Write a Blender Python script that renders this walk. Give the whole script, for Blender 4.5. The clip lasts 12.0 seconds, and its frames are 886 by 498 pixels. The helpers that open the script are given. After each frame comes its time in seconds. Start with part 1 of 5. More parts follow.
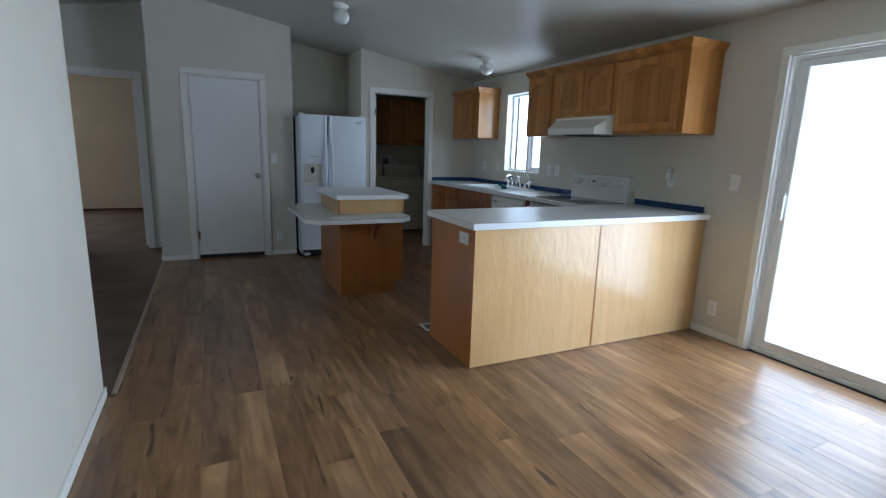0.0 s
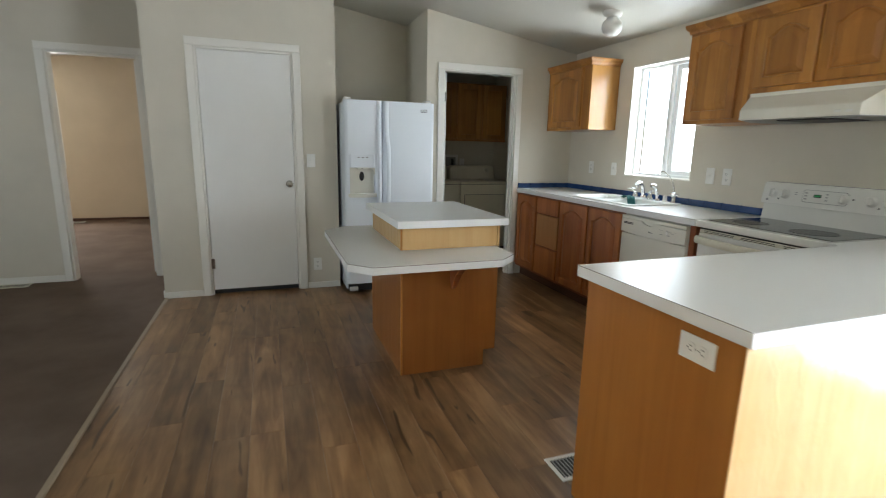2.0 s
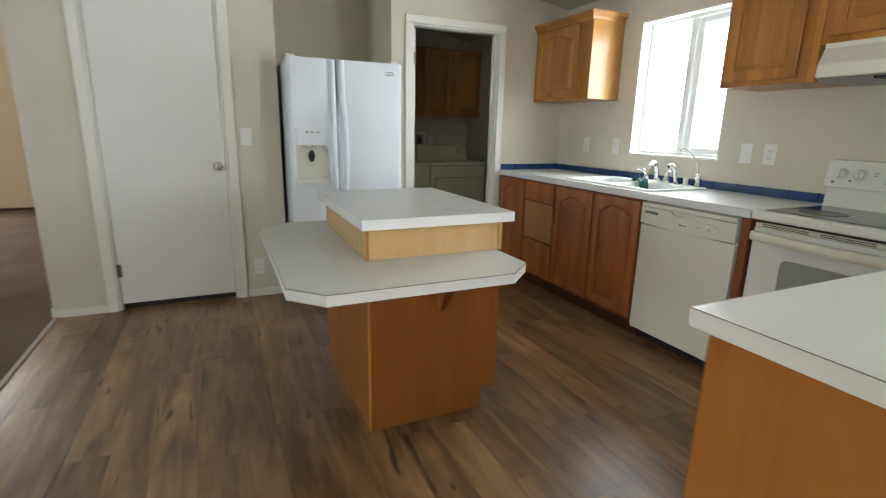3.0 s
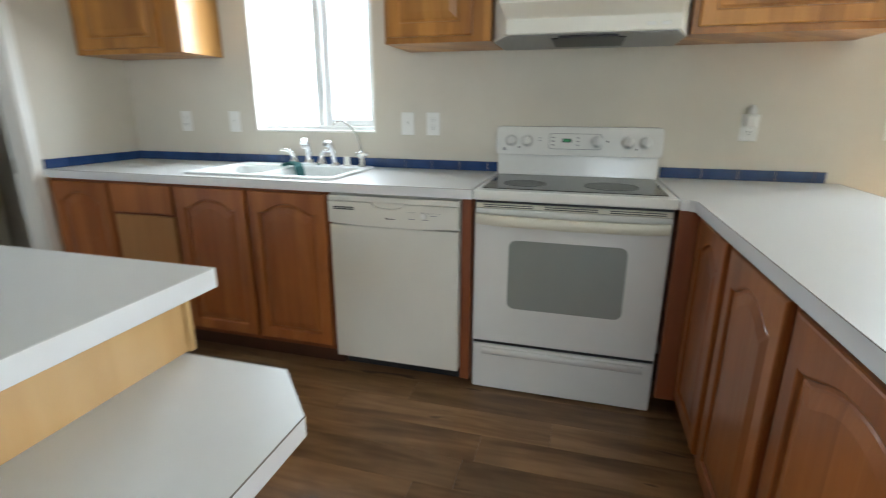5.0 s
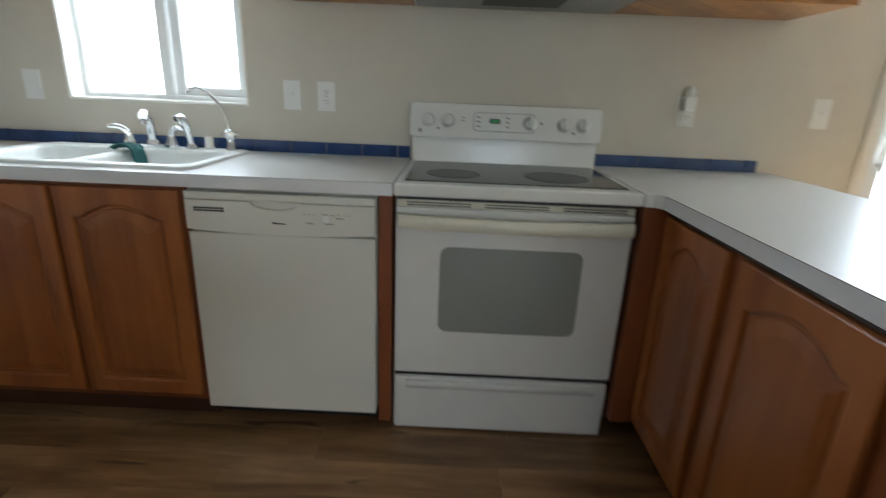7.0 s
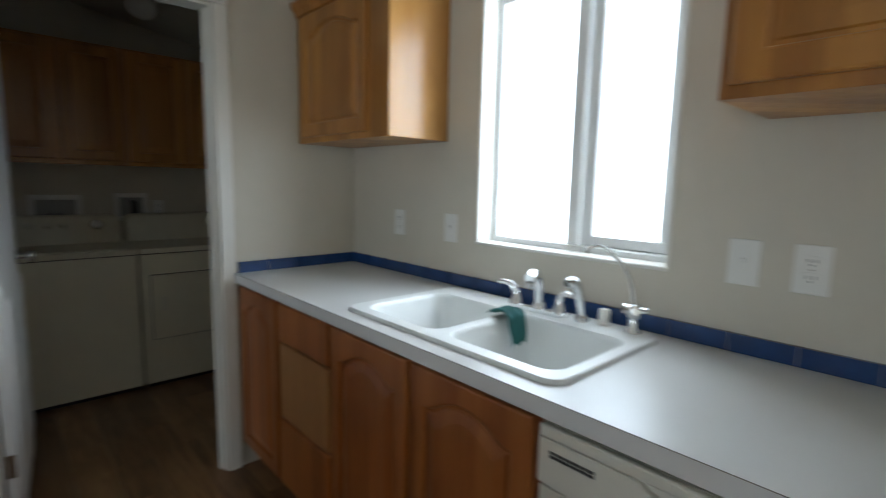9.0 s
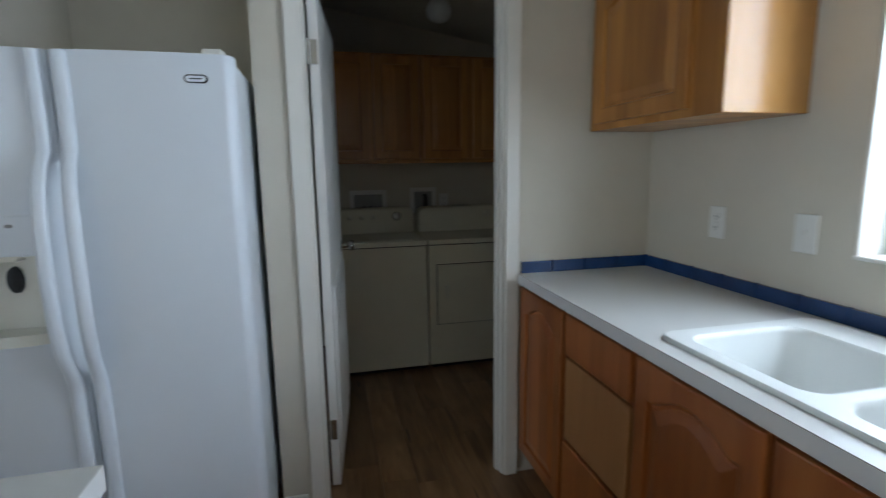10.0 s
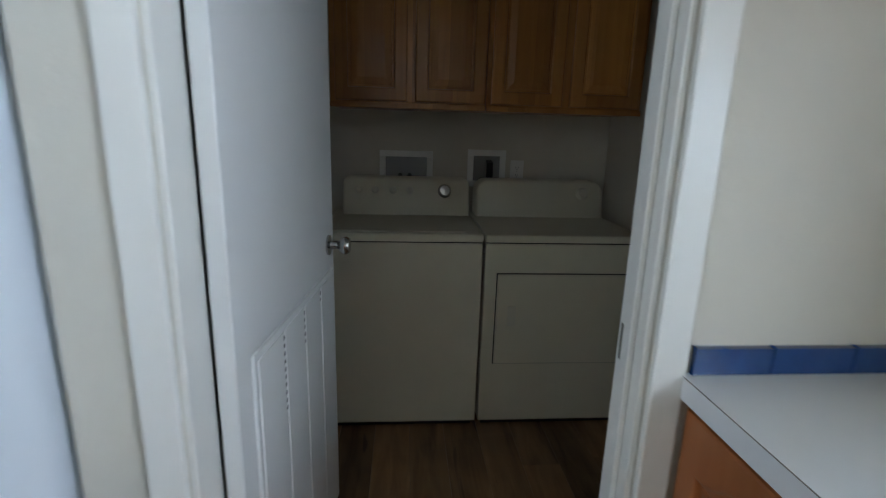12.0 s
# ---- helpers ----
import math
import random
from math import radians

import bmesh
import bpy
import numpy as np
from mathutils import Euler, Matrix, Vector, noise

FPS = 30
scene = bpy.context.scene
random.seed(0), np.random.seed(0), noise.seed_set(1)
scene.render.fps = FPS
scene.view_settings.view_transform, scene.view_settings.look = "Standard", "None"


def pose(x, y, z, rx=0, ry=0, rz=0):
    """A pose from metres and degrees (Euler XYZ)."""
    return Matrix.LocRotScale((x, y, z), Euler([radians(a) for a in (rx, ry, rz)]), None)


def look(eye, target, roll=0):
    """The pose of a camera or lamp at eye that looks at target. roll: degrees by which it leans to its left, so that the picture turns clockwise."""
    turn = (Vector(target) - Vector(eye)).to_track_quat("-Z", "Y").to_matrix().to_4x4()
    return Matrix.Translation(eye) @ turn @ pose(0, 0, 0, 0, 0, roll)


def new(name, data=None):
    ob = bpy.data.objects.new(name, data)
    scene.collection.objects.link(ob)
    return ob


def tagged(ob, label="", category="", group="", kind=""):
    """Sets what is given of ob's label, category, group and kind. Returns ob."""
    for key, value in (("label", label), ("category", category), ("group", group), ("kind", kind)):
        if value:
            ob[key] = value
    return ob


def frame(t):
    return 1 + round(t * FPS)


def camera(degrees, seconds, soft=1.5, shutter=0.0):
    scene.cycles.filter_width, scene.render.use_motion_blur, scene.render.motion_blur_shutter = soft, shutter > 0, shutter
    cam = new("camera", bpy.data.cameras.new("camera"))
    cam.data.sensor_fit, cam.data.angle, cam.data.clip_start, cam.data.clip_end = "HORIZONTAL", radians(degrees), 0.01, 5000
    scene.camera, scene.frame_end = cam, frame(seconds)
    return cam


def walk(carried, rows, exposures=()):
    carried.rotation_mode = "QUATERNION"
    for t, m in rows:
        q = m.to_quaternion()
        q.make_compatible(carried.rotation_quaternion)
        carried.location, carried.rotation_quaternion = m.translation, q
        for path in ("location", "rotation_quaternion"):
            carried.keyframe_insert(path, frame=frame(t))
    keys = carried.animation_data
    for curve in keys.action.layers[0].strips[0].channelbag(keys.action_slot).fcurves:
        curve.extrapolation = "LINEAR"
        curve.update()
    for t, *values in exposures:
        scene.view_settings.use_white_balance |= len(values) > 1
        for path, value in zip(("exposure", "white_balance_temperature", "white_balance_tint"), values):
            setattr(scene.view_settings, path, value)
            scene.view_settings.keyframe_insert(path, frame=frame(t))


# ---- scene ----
cam = camera(84.6, 12.0, soft=1.1, shutter=0.5)
PATH = [
    (0, (-0.253, -0.087, 1.319), (0.595, 1.681, 0.925), 1.8),
    (0.5, (-0.172, 0.312, 1.319), (0.661, 2.089, 0.933), 1.5),
    (1, (-0.056, 0.735, 1.318), (0.697, 2.552, 0.957), 0.7),
    (1.5, (-0.028, 1.155, 1.326), (0.642, 3.002, 0.948), 0.6),
    (2, (0.081, 1.597, 1.314), (0.745, 3.439, 0.904), 1.2),
    (2.5, (0.215, 1.99, 1.302), (0.937, 3.798, 0.845), 1.4),
    (2.7, (0.238, 2.146, 1.28), (0.981, 3.944, 0.815), 1.3),
    (4.3, (0.44, 3.261, 1.21), (1.999, 4.4, 0.689), 1.6),
    (4.5, (0.487, 3.334, 1.22), (2.17, 4.281, 0.698), 1.4),
    (5, (0.62, 3.431, 1.226), (2.471, 3.947, 0.671), 0.2),
    (5.5, (0.758, 3.516, 1.199), (2.66, 3.617, 0.589), -0.2),
    (6, (0.867, 3.577, 1.225), (2.731, 3.374, 0.529), 0.1),
    (6.5, (0.94, 3.636, 1.205), (2.798, 3.396, 0.506), 1.3),
    (6.7, (0.974, 3.649, 1.17), (2.852, 3.484, 0.5), 1.8),
    (8.3, (1.57, 3.817, 1.288), (3.32, 4.722, 0.947), 1.6),
    (8.5, (1.635, 3.863, 1.295), (3.315, 4.905, 1.0), 1.7),
    (9, (1.745, 3.952, 1.326), (3.092, 5.402, 1.062), 1.3),
    (9.5, (1.73, 4.086, 1.35), (2.617, 5.853, 1.05), -0.4),
    (10, (1.754, 4.248, 1.352), (2.203, 6.17, 1.028), -0.8),
    (10.5, (1.804, 4.44, 1.347), (1.998, 6.393, 0.963), 0.2),
    (11, (1.932, 4.692, 1.344), (2.033, 6.64, 0.904), 1.1),
    (11.5, (2.004, 5.064, 1.325), (2.153, 7.006, 0.868), 1.7),
    (12, (2.039, 5.405, 1.304), (2.202, 7.342, 0.833), 1.7),
]
EXPOSURES = [
    (0.0, -1.36, 5300, 10), (0.5, -1.12, 5450, 10), (1.0, -0.68, 5700, 10), (1.5, -0.42, 6050, 10), (2.5, -0.08, 6600, 10), (4.5, 0.10, 6250, 10), (5.0, 0.15, 6150, 10),
    (6.0, -0.22, 6100, 10), (6.5, -0.46, 6100, 10), (8.5, -0.42, 6450, 10), (9.5, -1.12, 5600, 10), (10.0, -0.68, 5750, 10), (10.5, -0.28, 6050, 10), (11.0, -0.30, 5950, 10), (11.5, -0.08, 5700, 10), (12.0, -0.12, 5600, 10),
]
walk(cam, [(t, look(*p)) for t, *p in PATH], EXPOSURES)

# ---- light ----
world = bpy.data.worlds.new("sky")
scene.world = world
world.use_nodes = True
sky = world.node_tree.nodes.new("ShaderNodeTexSky")
sky.sky_type, sky.sun_disc = "NISHITA", False
sky.sun_elevation, sky.sun_rotation = radians(62), radians(-12)
world.node_tree.nodes["Background"].inputs["Strength"].default_value = 0.12
world.node_tree.links.new(sky.outputs["Color"], world.node_tree.nodes["Background"].inputs["Color"])
sun = new("sun", bpy.data.lights.new("sun", "SUN"))
sun.data.energy, sun.data.angle, sun.data.color = 4.0, radians(0.5), (1.0, 0.95, 0.88)
sun.matrix_world = look((0, 0, 0), (0.098, -0.459, -0.883))


def window_light(name, centre, target, wide, high, watts, color):
    """Daylight that stands in the opening of a window."""
    lamp = new(name, bpy.data.lights.new(name, "AREA"))
    lamp.data.shape, lamp.data.size, lamp.data.size_y = "RECTANGLE", wide, high
    lamp.data.energy, lamp.data.color = watts, color
    lamp.matrix_world = look(centre, target)
    return lamp


DAY = (0.83, 0.935, 1.0)
window_light("daylight_door", (3.36, 1.02, 1.0), (0, 1.02, 1.0), 1.80, 1.95, 205, DAY)
window_light("daylight_kitchen", (3.33, 4.88, 1.56), (0, 4.88, 1.56), 0.78, 0.98, 33, DAY)
# Lamp for an unseen living room window, added to light the kitchen side.
window_light("daylight_unseen_window", (-5.3, 2.4, 1.45), (0, 2.4, 1.45), 1.9, 1.3, 116, DAY)
window_light("daylight_bedroom", (-3.65, 11.35, 1.45), (-3.65, 0, 1.45), 1.4, 1.2, 205, (0.98, 0.97, 0.95))


# ---- materials ----
def base_mat(name, color, rough=0.5, metal=0.0, coat=0.0, spec=0.5):
    mat = bpy.data.materials.new(name)
    mat.use_nodes = True
    b = mat.node_tree.nodes["Principled BSDF"]
    b.inputs["Base Color"].default_value = (*color, 1)
    b.inputs["Roughness"].default_value = rough
    b.inputs["Metallic"].default_value = metal
    b.inputs["Coat Weight"].default_value = coat
    b.inputs["Specular IOR Level"].default_value = spec
    return mat, mat.node_tree, b


def node(nt, kind, **values):
    n = nt.nodes.new(kind)
    for key, value in values.items():
        n.inputs[key].default_value = value
    return n


def coords(nt, scale, source="Object"):
    tex = nt.nodes.new("ShaderNodeTexCoord")
    mapping = node(nt, "ShaderNodeMapping", Scale=scale)
    nt.links.new(tex.outputs[source], mapping.inputs["Vector"])
    return mapping.outputs["Vector"]


def ramp(nt, source, stops):
    r = nt.nodes.new("ShaderNodeValToRGB")
    els = r.color_ramp.elements
    while len(els) < len(stops):
        els.new(0.5)
    for e, (at, c) in zip(els, stops):
        e.position, e.color = at, (*c, 1)
    nt.links.new(source, r.inputs["Fac"])
    return r.outputs["Color"]


def mix(nt, fac, a, b, blend="MIX"):
    m = nt.nodes.new("ShaderNodeMix")
    m.data_type, m.blend_type = "RGBA", blend
    for socket, value in ((m.inputs[0], fac), (m.inputs[6], a), (m.inputs[7], b)):
        if hasattr(value, "is_linked"):
            nt.links.new(value, socket)
        else:
            socket.default_value = value if isinstance(value, float) else (*value, 1)
    return m.outputs[2]


def noise_tex(nt, vector, scale, detail=4.0, rough=0.55, distort=0.0):
    n = node(nt, "ShaderNodeTexNoise", Scale=scale, Detail=detail, Roughness=rough, Distortion=distort)
    nt.links.new(vector, n.inputs["Vector"])
    return n.outputs["Fac"]


def bump(nt, b, height, strength, distance):
    n = node(nt, "ShaderNodeBump", Strength=strength, Distance=distance)
    nt.links.new(height, n.inputs["Height"])
    nt.links.new(n.outputs["Normal"], b.inputs["Normal"])


def span(nt, source, lo, hi):
    n = node(nt, "ShaderNodeMapRange")
    n.inputs["To Min"].default_value, n.inputs["To Max"].default_value = lo, hi
    nt.links.new(source, n.inputs["Value"])
    return n.outputs["Result"]


def paint(name, color, rough=0.5, grain=140.0, strength=0.25, dist=0.002, vary=0.05):
    """Painted surface: faint broad stains, orange-peel relief."""
    mat, nt, b = base_mat(name, color, rough)
    v = coords(nt, (1, 1, 1))
    broad = noise_tex(nt, v, 1.7, 5, 0.6)
    fine = noise_tex(nt, v, grain, 3, 0.6)
    low = tuple(c * (1 - vary) for c in color)
    high = tuple(min(1, c * (1 + vary)) for c in color)
    nt.links.new(ramp(nt, broad, ((0.3, low), (0.7, high))), b.inputs["Base Color"])
    nt.links.new(span(nt, broad, rough - 0.06, rough + 0.06), b.inputs["Roughness"])
    bump(nt, b, fine, strength, dist)
    return mat


def wood(name, dark, mid, light, scale=(26, 26, 2.2), rough=0.35, coat=0.25, strips=0.0, ripple=0.0):
    """Stained hardwood with the grain along local z, glued up of upright strips."""
    mat, nt, b = base_mat(name, mid, rough, coat=coat)
    b.inputs["Coat Roughness"].default_value = 0.18
    info = nt.nodes.new("ShaderNodeObjectInfo")
    tex = nt.nodes.new("ShaderNodeTexCoord")
    shift = nt.nodes.new("ShaderNodeVectorMath")
    shift.operation = "MULTIPLY_ADD"
    shift.inputs[1].default_value = (1, 1, 1)
    nt.links.new(tex.outputs["Object"], shift.inputs[0])
    grow = nt.nodes.new("ShaderNodeVectorMath")
    grow.operation = "SCALE"
    grow.inputs[0].default_value = (3.1, 7.7, 5.3)
    nt.links.new(info.outputs["Random"], grow.inputs["Scale"])
    nt.links.new(grow.outputs[0], shift.inputs[2])
    mapping = node(nt, "ShaderNodeMapping", Scale=scale)
    nt.links.new(shift.outputs[0], mapping.inputs["Vector"])
    v = mapping.outputs["Vector"]
    grain = noise_tex(nt, v, 1.0, 6, 0.62, 0.6)
    broad = noise_tex(nt, shift.outputs[0], 3.0, 3, 0.5, 0.4)
    pores = noise_tex(nt, v, 5.0, 2, 0.5)
    c = ramp(nt, grain, ((0.28, dark), (0.5, mid), (0.75, light)))
    c = mix(nt, 0.35, c, ramp(nt, broad, ((0.3, dark), (0.7, light))))
    tint = ramp(nt, info.outputs["Random"], ((0.0, (0.88, 0.86, 0.84)), (1.0, (1.08, 1.06, 1.05))))
    c = mix(nt, 1.0, c, tint, "MULTIPLY")
    if strips:
        across = nt.nodes.new("ShaderNodeVectorMath")
        across.operation = "DOT_PRODUCT"
        across.inputs[1].default_value = (13.0, 13.0, 0.0)
        nt.links.new(shift.outputs[0], across.inputs[0])
        step = nt.nodes.new("ShaderNodeMath")
        step.operation = "FLOOR"
        nt.links.new(across.outputs["Value"], step.inputs[0])
        dice = nt.nodes.new("ShaderNodeTexWhiteNoise")
        dice.noise_dimensions = "1D"
        nt.links.new(step.outputs[0], dice.inputs["W"])
        lo, hi = 1 - strips, 1 + strips
        c = mix(nt, 1.0, c, ramp(nt, dice.outputs["Value"], ((0.0, (lo, lo * 0.94, lo * 0.86)), (0.6, (1, 1, 1)), (1.0, (hi, hi * 1.05, hi * 1.1)))), "MULTIPLY")
    nt.links.new(c, b.inputs["Base Color"])
    nt.links.new(span(nt, pores, rough - 0.08, rough + 0.1), b.inputs["Roughness"])
    if ripple:
        wave = noise_tex(nt, coords(nt, (16, 16, 7)), 1.0, 2, 0.5, 1.0)
        bump(nt, b, wave, ripple, 0.01)
    else:
        bump(nt, b, pores, 0.08, 0.001)
    return mat


def gloss(name, color, rough, coat=0.0, metal=0.0, vary=0.03, scale=6.0):
    """Smooth enamel, laminate, plastic or metal with faint smudges."""
    mat, nt, b = base_mat(name, color, rough, metal, coat)
    v = coords(nt, (1, 1, 1))
    smudge = noise_tex(nt, v, scale, 5, 0.6)
    low = tuple(c * (1 - vary) for c in color)
    nt.links.new(ramp(nt, smudge, ((0.35, low), (0.65, color))), b.inputs["Base Color"])
    nt.links.new(span(nt, smudge, max(0.02, rough - 0.06), rough + 0.08), b.inputs["Roughness"])
    return mat


WALL = paint("greige_wall_paint", (0.62, 0.574, 0.482), 0.62, 90, 0.35, 0.002)
WALL_BED = paint("tan_wall_paint", (0.66, 0.575, 0.455), 0.65, 90, 0.35, 0.002)
CEIL = paint("stippled_ceiling", (0.56, 0.54, 0.475), 0.42, 60, 0.5, 0.004)
TRIM = paint("white_trim_paint", (0.78, 0.755, 0.695), 0.38, 60, 0.12, 0.001, 0.03)
DOOR = paint("white_door_paint", (0.77, 0.76, 0.73), 0.4, 180, 0.15, 0.001, 0.03)
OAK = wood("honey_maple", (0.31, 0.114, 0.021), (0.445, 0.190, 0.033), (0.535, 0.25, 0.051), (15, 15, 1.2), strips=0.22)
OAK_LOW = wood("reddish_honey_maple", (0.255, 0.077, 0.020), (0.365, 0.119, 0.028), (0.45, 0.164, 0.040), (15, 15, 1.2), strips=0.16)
# Dark wood: toe recess shade put into the colour; also the baseboard's brown.
KICK = wood("dark_brown_wood_with_shade", (0.055, 0.020, 0.009), (0.078, 0.028, 0.012), (0.10, 0.038, 0.016), (15, 1.2, 15), 0.5, 0.05)
FRAME = wood("red_maple_face_frame", (0.17, 0.046, 0.014), (0.235, 0.068, 0.020), (0.29, 0.09, 0.026), (15, 15, 1.2), 0.4, 0.1)
# Redder copy of the veneer below, with the island's shade darkened in.
VENEER_SHADED = wood("reddish_shaded_veneer", (0.25, 0.084, 0.017), (0.315, 0.113, 0.023), (0.365, 0.142, 0.031), (18, 18, 0.8), 0.34, 0.2)
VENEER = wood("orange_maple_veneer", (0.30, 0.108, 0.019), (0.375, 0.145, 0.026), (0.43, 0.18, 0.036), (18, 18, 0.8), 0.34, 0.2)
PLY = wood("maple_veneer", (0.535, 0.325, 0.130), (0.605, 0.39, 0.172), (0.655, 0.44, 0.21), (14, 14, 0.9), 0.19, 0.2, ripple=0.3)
OAK_GLOSS = wood("glossy_maple_veneer", (0.38, 0.175, 0.042), (0.49, 0.245, 0.066), (0.56, 0.30, 0.09), (6, 6, 1.2), 0.2, 0.3)
RAW = wood("unfinished_maple", (0.37, 0.175, 0.058), (0.42, 0.205, 0.07), (0.46, 0.24, 0.09), (30, 30, 3), 0.6, 0.0)
LAMINATE = gloss("pale_grey_laminate", (0.60, 0.597, 0.575), 0.32, vary=0.03)
EDGE = gloss("white_laminate_edge", (0.74, 0.74, 0.735), 0.35)
SEAM = base_mat("dark_laminate_seam", (0.17, 0.145, 0.12), 0.6)[0]
COVE = base_mat("finger_gap_shade", (0.06, 0.045, 0.035), 0.6)[0]
ENAMEL = gloss("white_enamel", (0.74, 0.732, 0.695), 0.21, 0.15)
CREAM = gloss("cream_plastic", (0.70, 0.665, 0.55), 0.33)
IVORY = gloss("ivory_enamel", (0.70, 0.682, 0.61), 0.33, vary=0.02)
# White enamel yellowed: the laundry's warm bounced light put into its colour.
WARM_LIT_ENAMEL = gloss("warm_lit_laundry_enamel", (0.74, 0.695, 0.555), 0.36, vary=0.03)
HOOD = gloss("cream_hood_enamel", (0.79, 0.765, 0.68), 0.34)
HOOD_UNDER = paint("grey_hood_pan", (0.30, 0.30, 0.29), 0.45, 60, 0.2, 0.001)
TEXTURED = paint("white_textured_steel", (0.74, 0.78, 0.83), 0.34, 420, 0.3, 0.0006, 0.02)
BLACK = base_mat("black_plastic", (0.012, 0.012, 0.013), 0.45)[0]
CERAMIC_GLASS = gloss("black_ceramic_glass", (0.012, 0.013, 0.014), 0.09)
BURNER = base_mat("dark_burner_field", (0.010, 0.010, 0.011), 0.26, spec=0.3)[0]
RING = base_mat("grey_burner_mark", (0.03, 0.03, 0.031), 0.4, spec=0.2)[0]
OVEN_GLASS = gloss("smoked_oven_glass", (0.27, 0.28, 0.255), 0.30)
CHROME = gloss("chrome", (0.82, 0.83, 0.84), 0.08, metal=1.0)
NICKEL = gloss("satin_nickel", (0.50, 0.49, 0.465), 0.22, metal=1.0)
STRIP = gloss("tan_transition_strip", (0.36, 0.28, 0.20), 0.42)
PLATE = gloss("white_cover_plate", (0.80, 0.79, 0.75), 0.35)
SLOT = base_mat("dark_slot", (0.03, 0.03, 0.03), 0.6)[0]
SINK = gloss("white_composite", (0.78, 0.79, 0.77), 0.33)
TILE = gloss("cobalt_glazed_tile", (0.018, 0.058, 0.19), 0.14, 0.3, vary=0.25, scale=18)
GROUT = paint("pale_grout", (0.5, 0.5, 0.48), 0.8)
VINYL = gloss("white_vinyl_frame", (0.80, 0.81, 0.80), 0.35)
GREEN = base_mat("green_display", (0.01, 0.06, 0.02), 0.3)[0]
GREEN.node_tree.nodes["Principled BSDF"].inputs["Emission Color"].default_value = (0.05, 0.9, 0.25, 1)
GREEN.node_tree.nodes["Principled BSDF"].inputs["Emission Strength"].default_value = 0.2
GREY_INK = base_mat("grey_print", (0.25, 0.25, 0.25), 0.5)[0]
OPAL = base_mat("opal_glass", (0.72, 0.72, 0.69), 0.12, coat=0.3)[0]
SPONGE = paint("teal_cloth", (0.010, 0.10, 0.095), 0.85, 260, 0.8, 0.003, 0.2)
SAND = paint("dry_ground", (0.42, 0.37, 0.30), 0.9, 30, 0.8, 0.01, 0.15)


def glass(name):
    mat = bpy.data.materials.new(name)
    mat.use_nodes = True
    nt = mat.node_tree
    b = nt.nodes["Principled BSDF"]
    b.inputs["Transmission Weight"].default_value = 1.0
    b.inputs["Roughness"].default_value = 0.0
    b.inputs["IOR"].default_value = 1.06
    return mat


GLASS = glass("window_glass")


def carpet(name, dark, light):
    mat, nt, b = base_mat(name, light, 0.95, spec=0.1)
    v = coords(nt, (1, 1, 1))
    pile = noise_tex(nt, v, 320, 3, 0.7)
    worn = noise_tex(nt, v, 2.2, 4, 0.6)
    c = ramp(nt, pile, ((0.3, dark), (0.7, light)))
    c = mix(nt, 0.4, c, ramp(nt, worn, ((0.35, dark), (0.65, light))))
    nt.links.new(c, b.inputs["Base Color"])
    bump(nt, b, pile, 0.9, 0.006)
    return mat


CARPET = carpet("brown_carpet", (0.112, 0.078, 0.059), (0.222, 0.161, 0.122))


def plank_mat(name):
    mat, nt, b = base_mat(name, (0.25, 0.17, 0.11), 0.34)
    chance = nt.nodes.new("ShaderNodeObjectInfo").outputs["Random"]
    tex = nt.nodes.new("ShaderNodeTexCoord")
    grow = nt.nodes.new("ShaderNodeVectorMath")
    grow.operation = "SCALE"
    grow.inputs[0].default_value = (13.1, 37.7, 5.3)
    nt.links.new(chance, grow.inputs["Scale"])
    add = nt.nodes.new("ShaderNodeVectorMath")
    nt.links.new(tex.outputs["Object"], add.inputs[0])
    nt.links.new(grow.outputs[0], add.inputs[1])
    mapping = node(nt, "ShaderNodeMapping", Scale=(9, 1.15, 1))
    nt.links.new(add.outputs[0], mapping.inputs["Vector"])
    v = mapping.outputs["Vector"]
    grain = noise_tex(nt, v, 1.3, 2, 0.45, 0.8)
    smear = noise_tex(nt, v, 2.6, 2, 0.5, 0.9)
    fine = noise_tex(nt, v, 7.0, 2, 0.5, 0.2)
    blotch = noise_tex(nt, add.outputs[0], 4.0, 3, 0.5, 0.6)
    c = ramp(nt, grain, ((0.31, (0.132, 0.066, 0.027)), (0.45, (0.216, 0.117, 0.052)), (0.56, (0.283, 0.164, 0.079)), (0.70, (0.36, 0.220, 0.114))))
    c = mix(nt, 0.28, c, ramp(nt, smear, ((0.34, (0.095, 0.043, 0.018)), (0.5, (0.224, 0.124, 0.056)), (0.68, (0.40, 0.252, 0.135)))))
    c = mix(nt, 0.05, c, ramp(nt, fine, ((0.32, (0.08, 0.046, 0.023)), (0.68, (0.29, 0.193, 0.117)))))
    c = mix(nt, 1.0, c, ramp(nt, blotch, ((0.3, (0.80, 0.78, 0.76)), (0.7, (1.15, 1.14, 1.12)))), "MULTIPLY")
    tint = ramp(nt, chance, ((0.0, (0.73, 0.71, 0.68)), (0.3, (0.92, 0.90, 0.86)), (0.65, (1.08, 1.05, 0.99)), (1.0, (1.33, 1.31, 1.26))))
    c = mix(nt, 1.0, c, tint, "MULTIPLY")
    crack = noise_tex(nt, v, 2.2, 1, 0.4, 0.9)
    c = mix(nt, ramp(nt, crack, ((0.70, (0, 0, 0)), (0.745, (0.7, 0.7, 0.7)), (0.80, (0.85, 0.85, 0.85)))), c, (0.045, 0.020, 0.009))
    nt.links.new(c, b.inputs["Base Color"])
    nt.links.new(span(nt, smear, 0.262, 0.35), b.inputs["Roughness"])
    bump(nt, b, smear, 0.05, 0.001)
    return mat


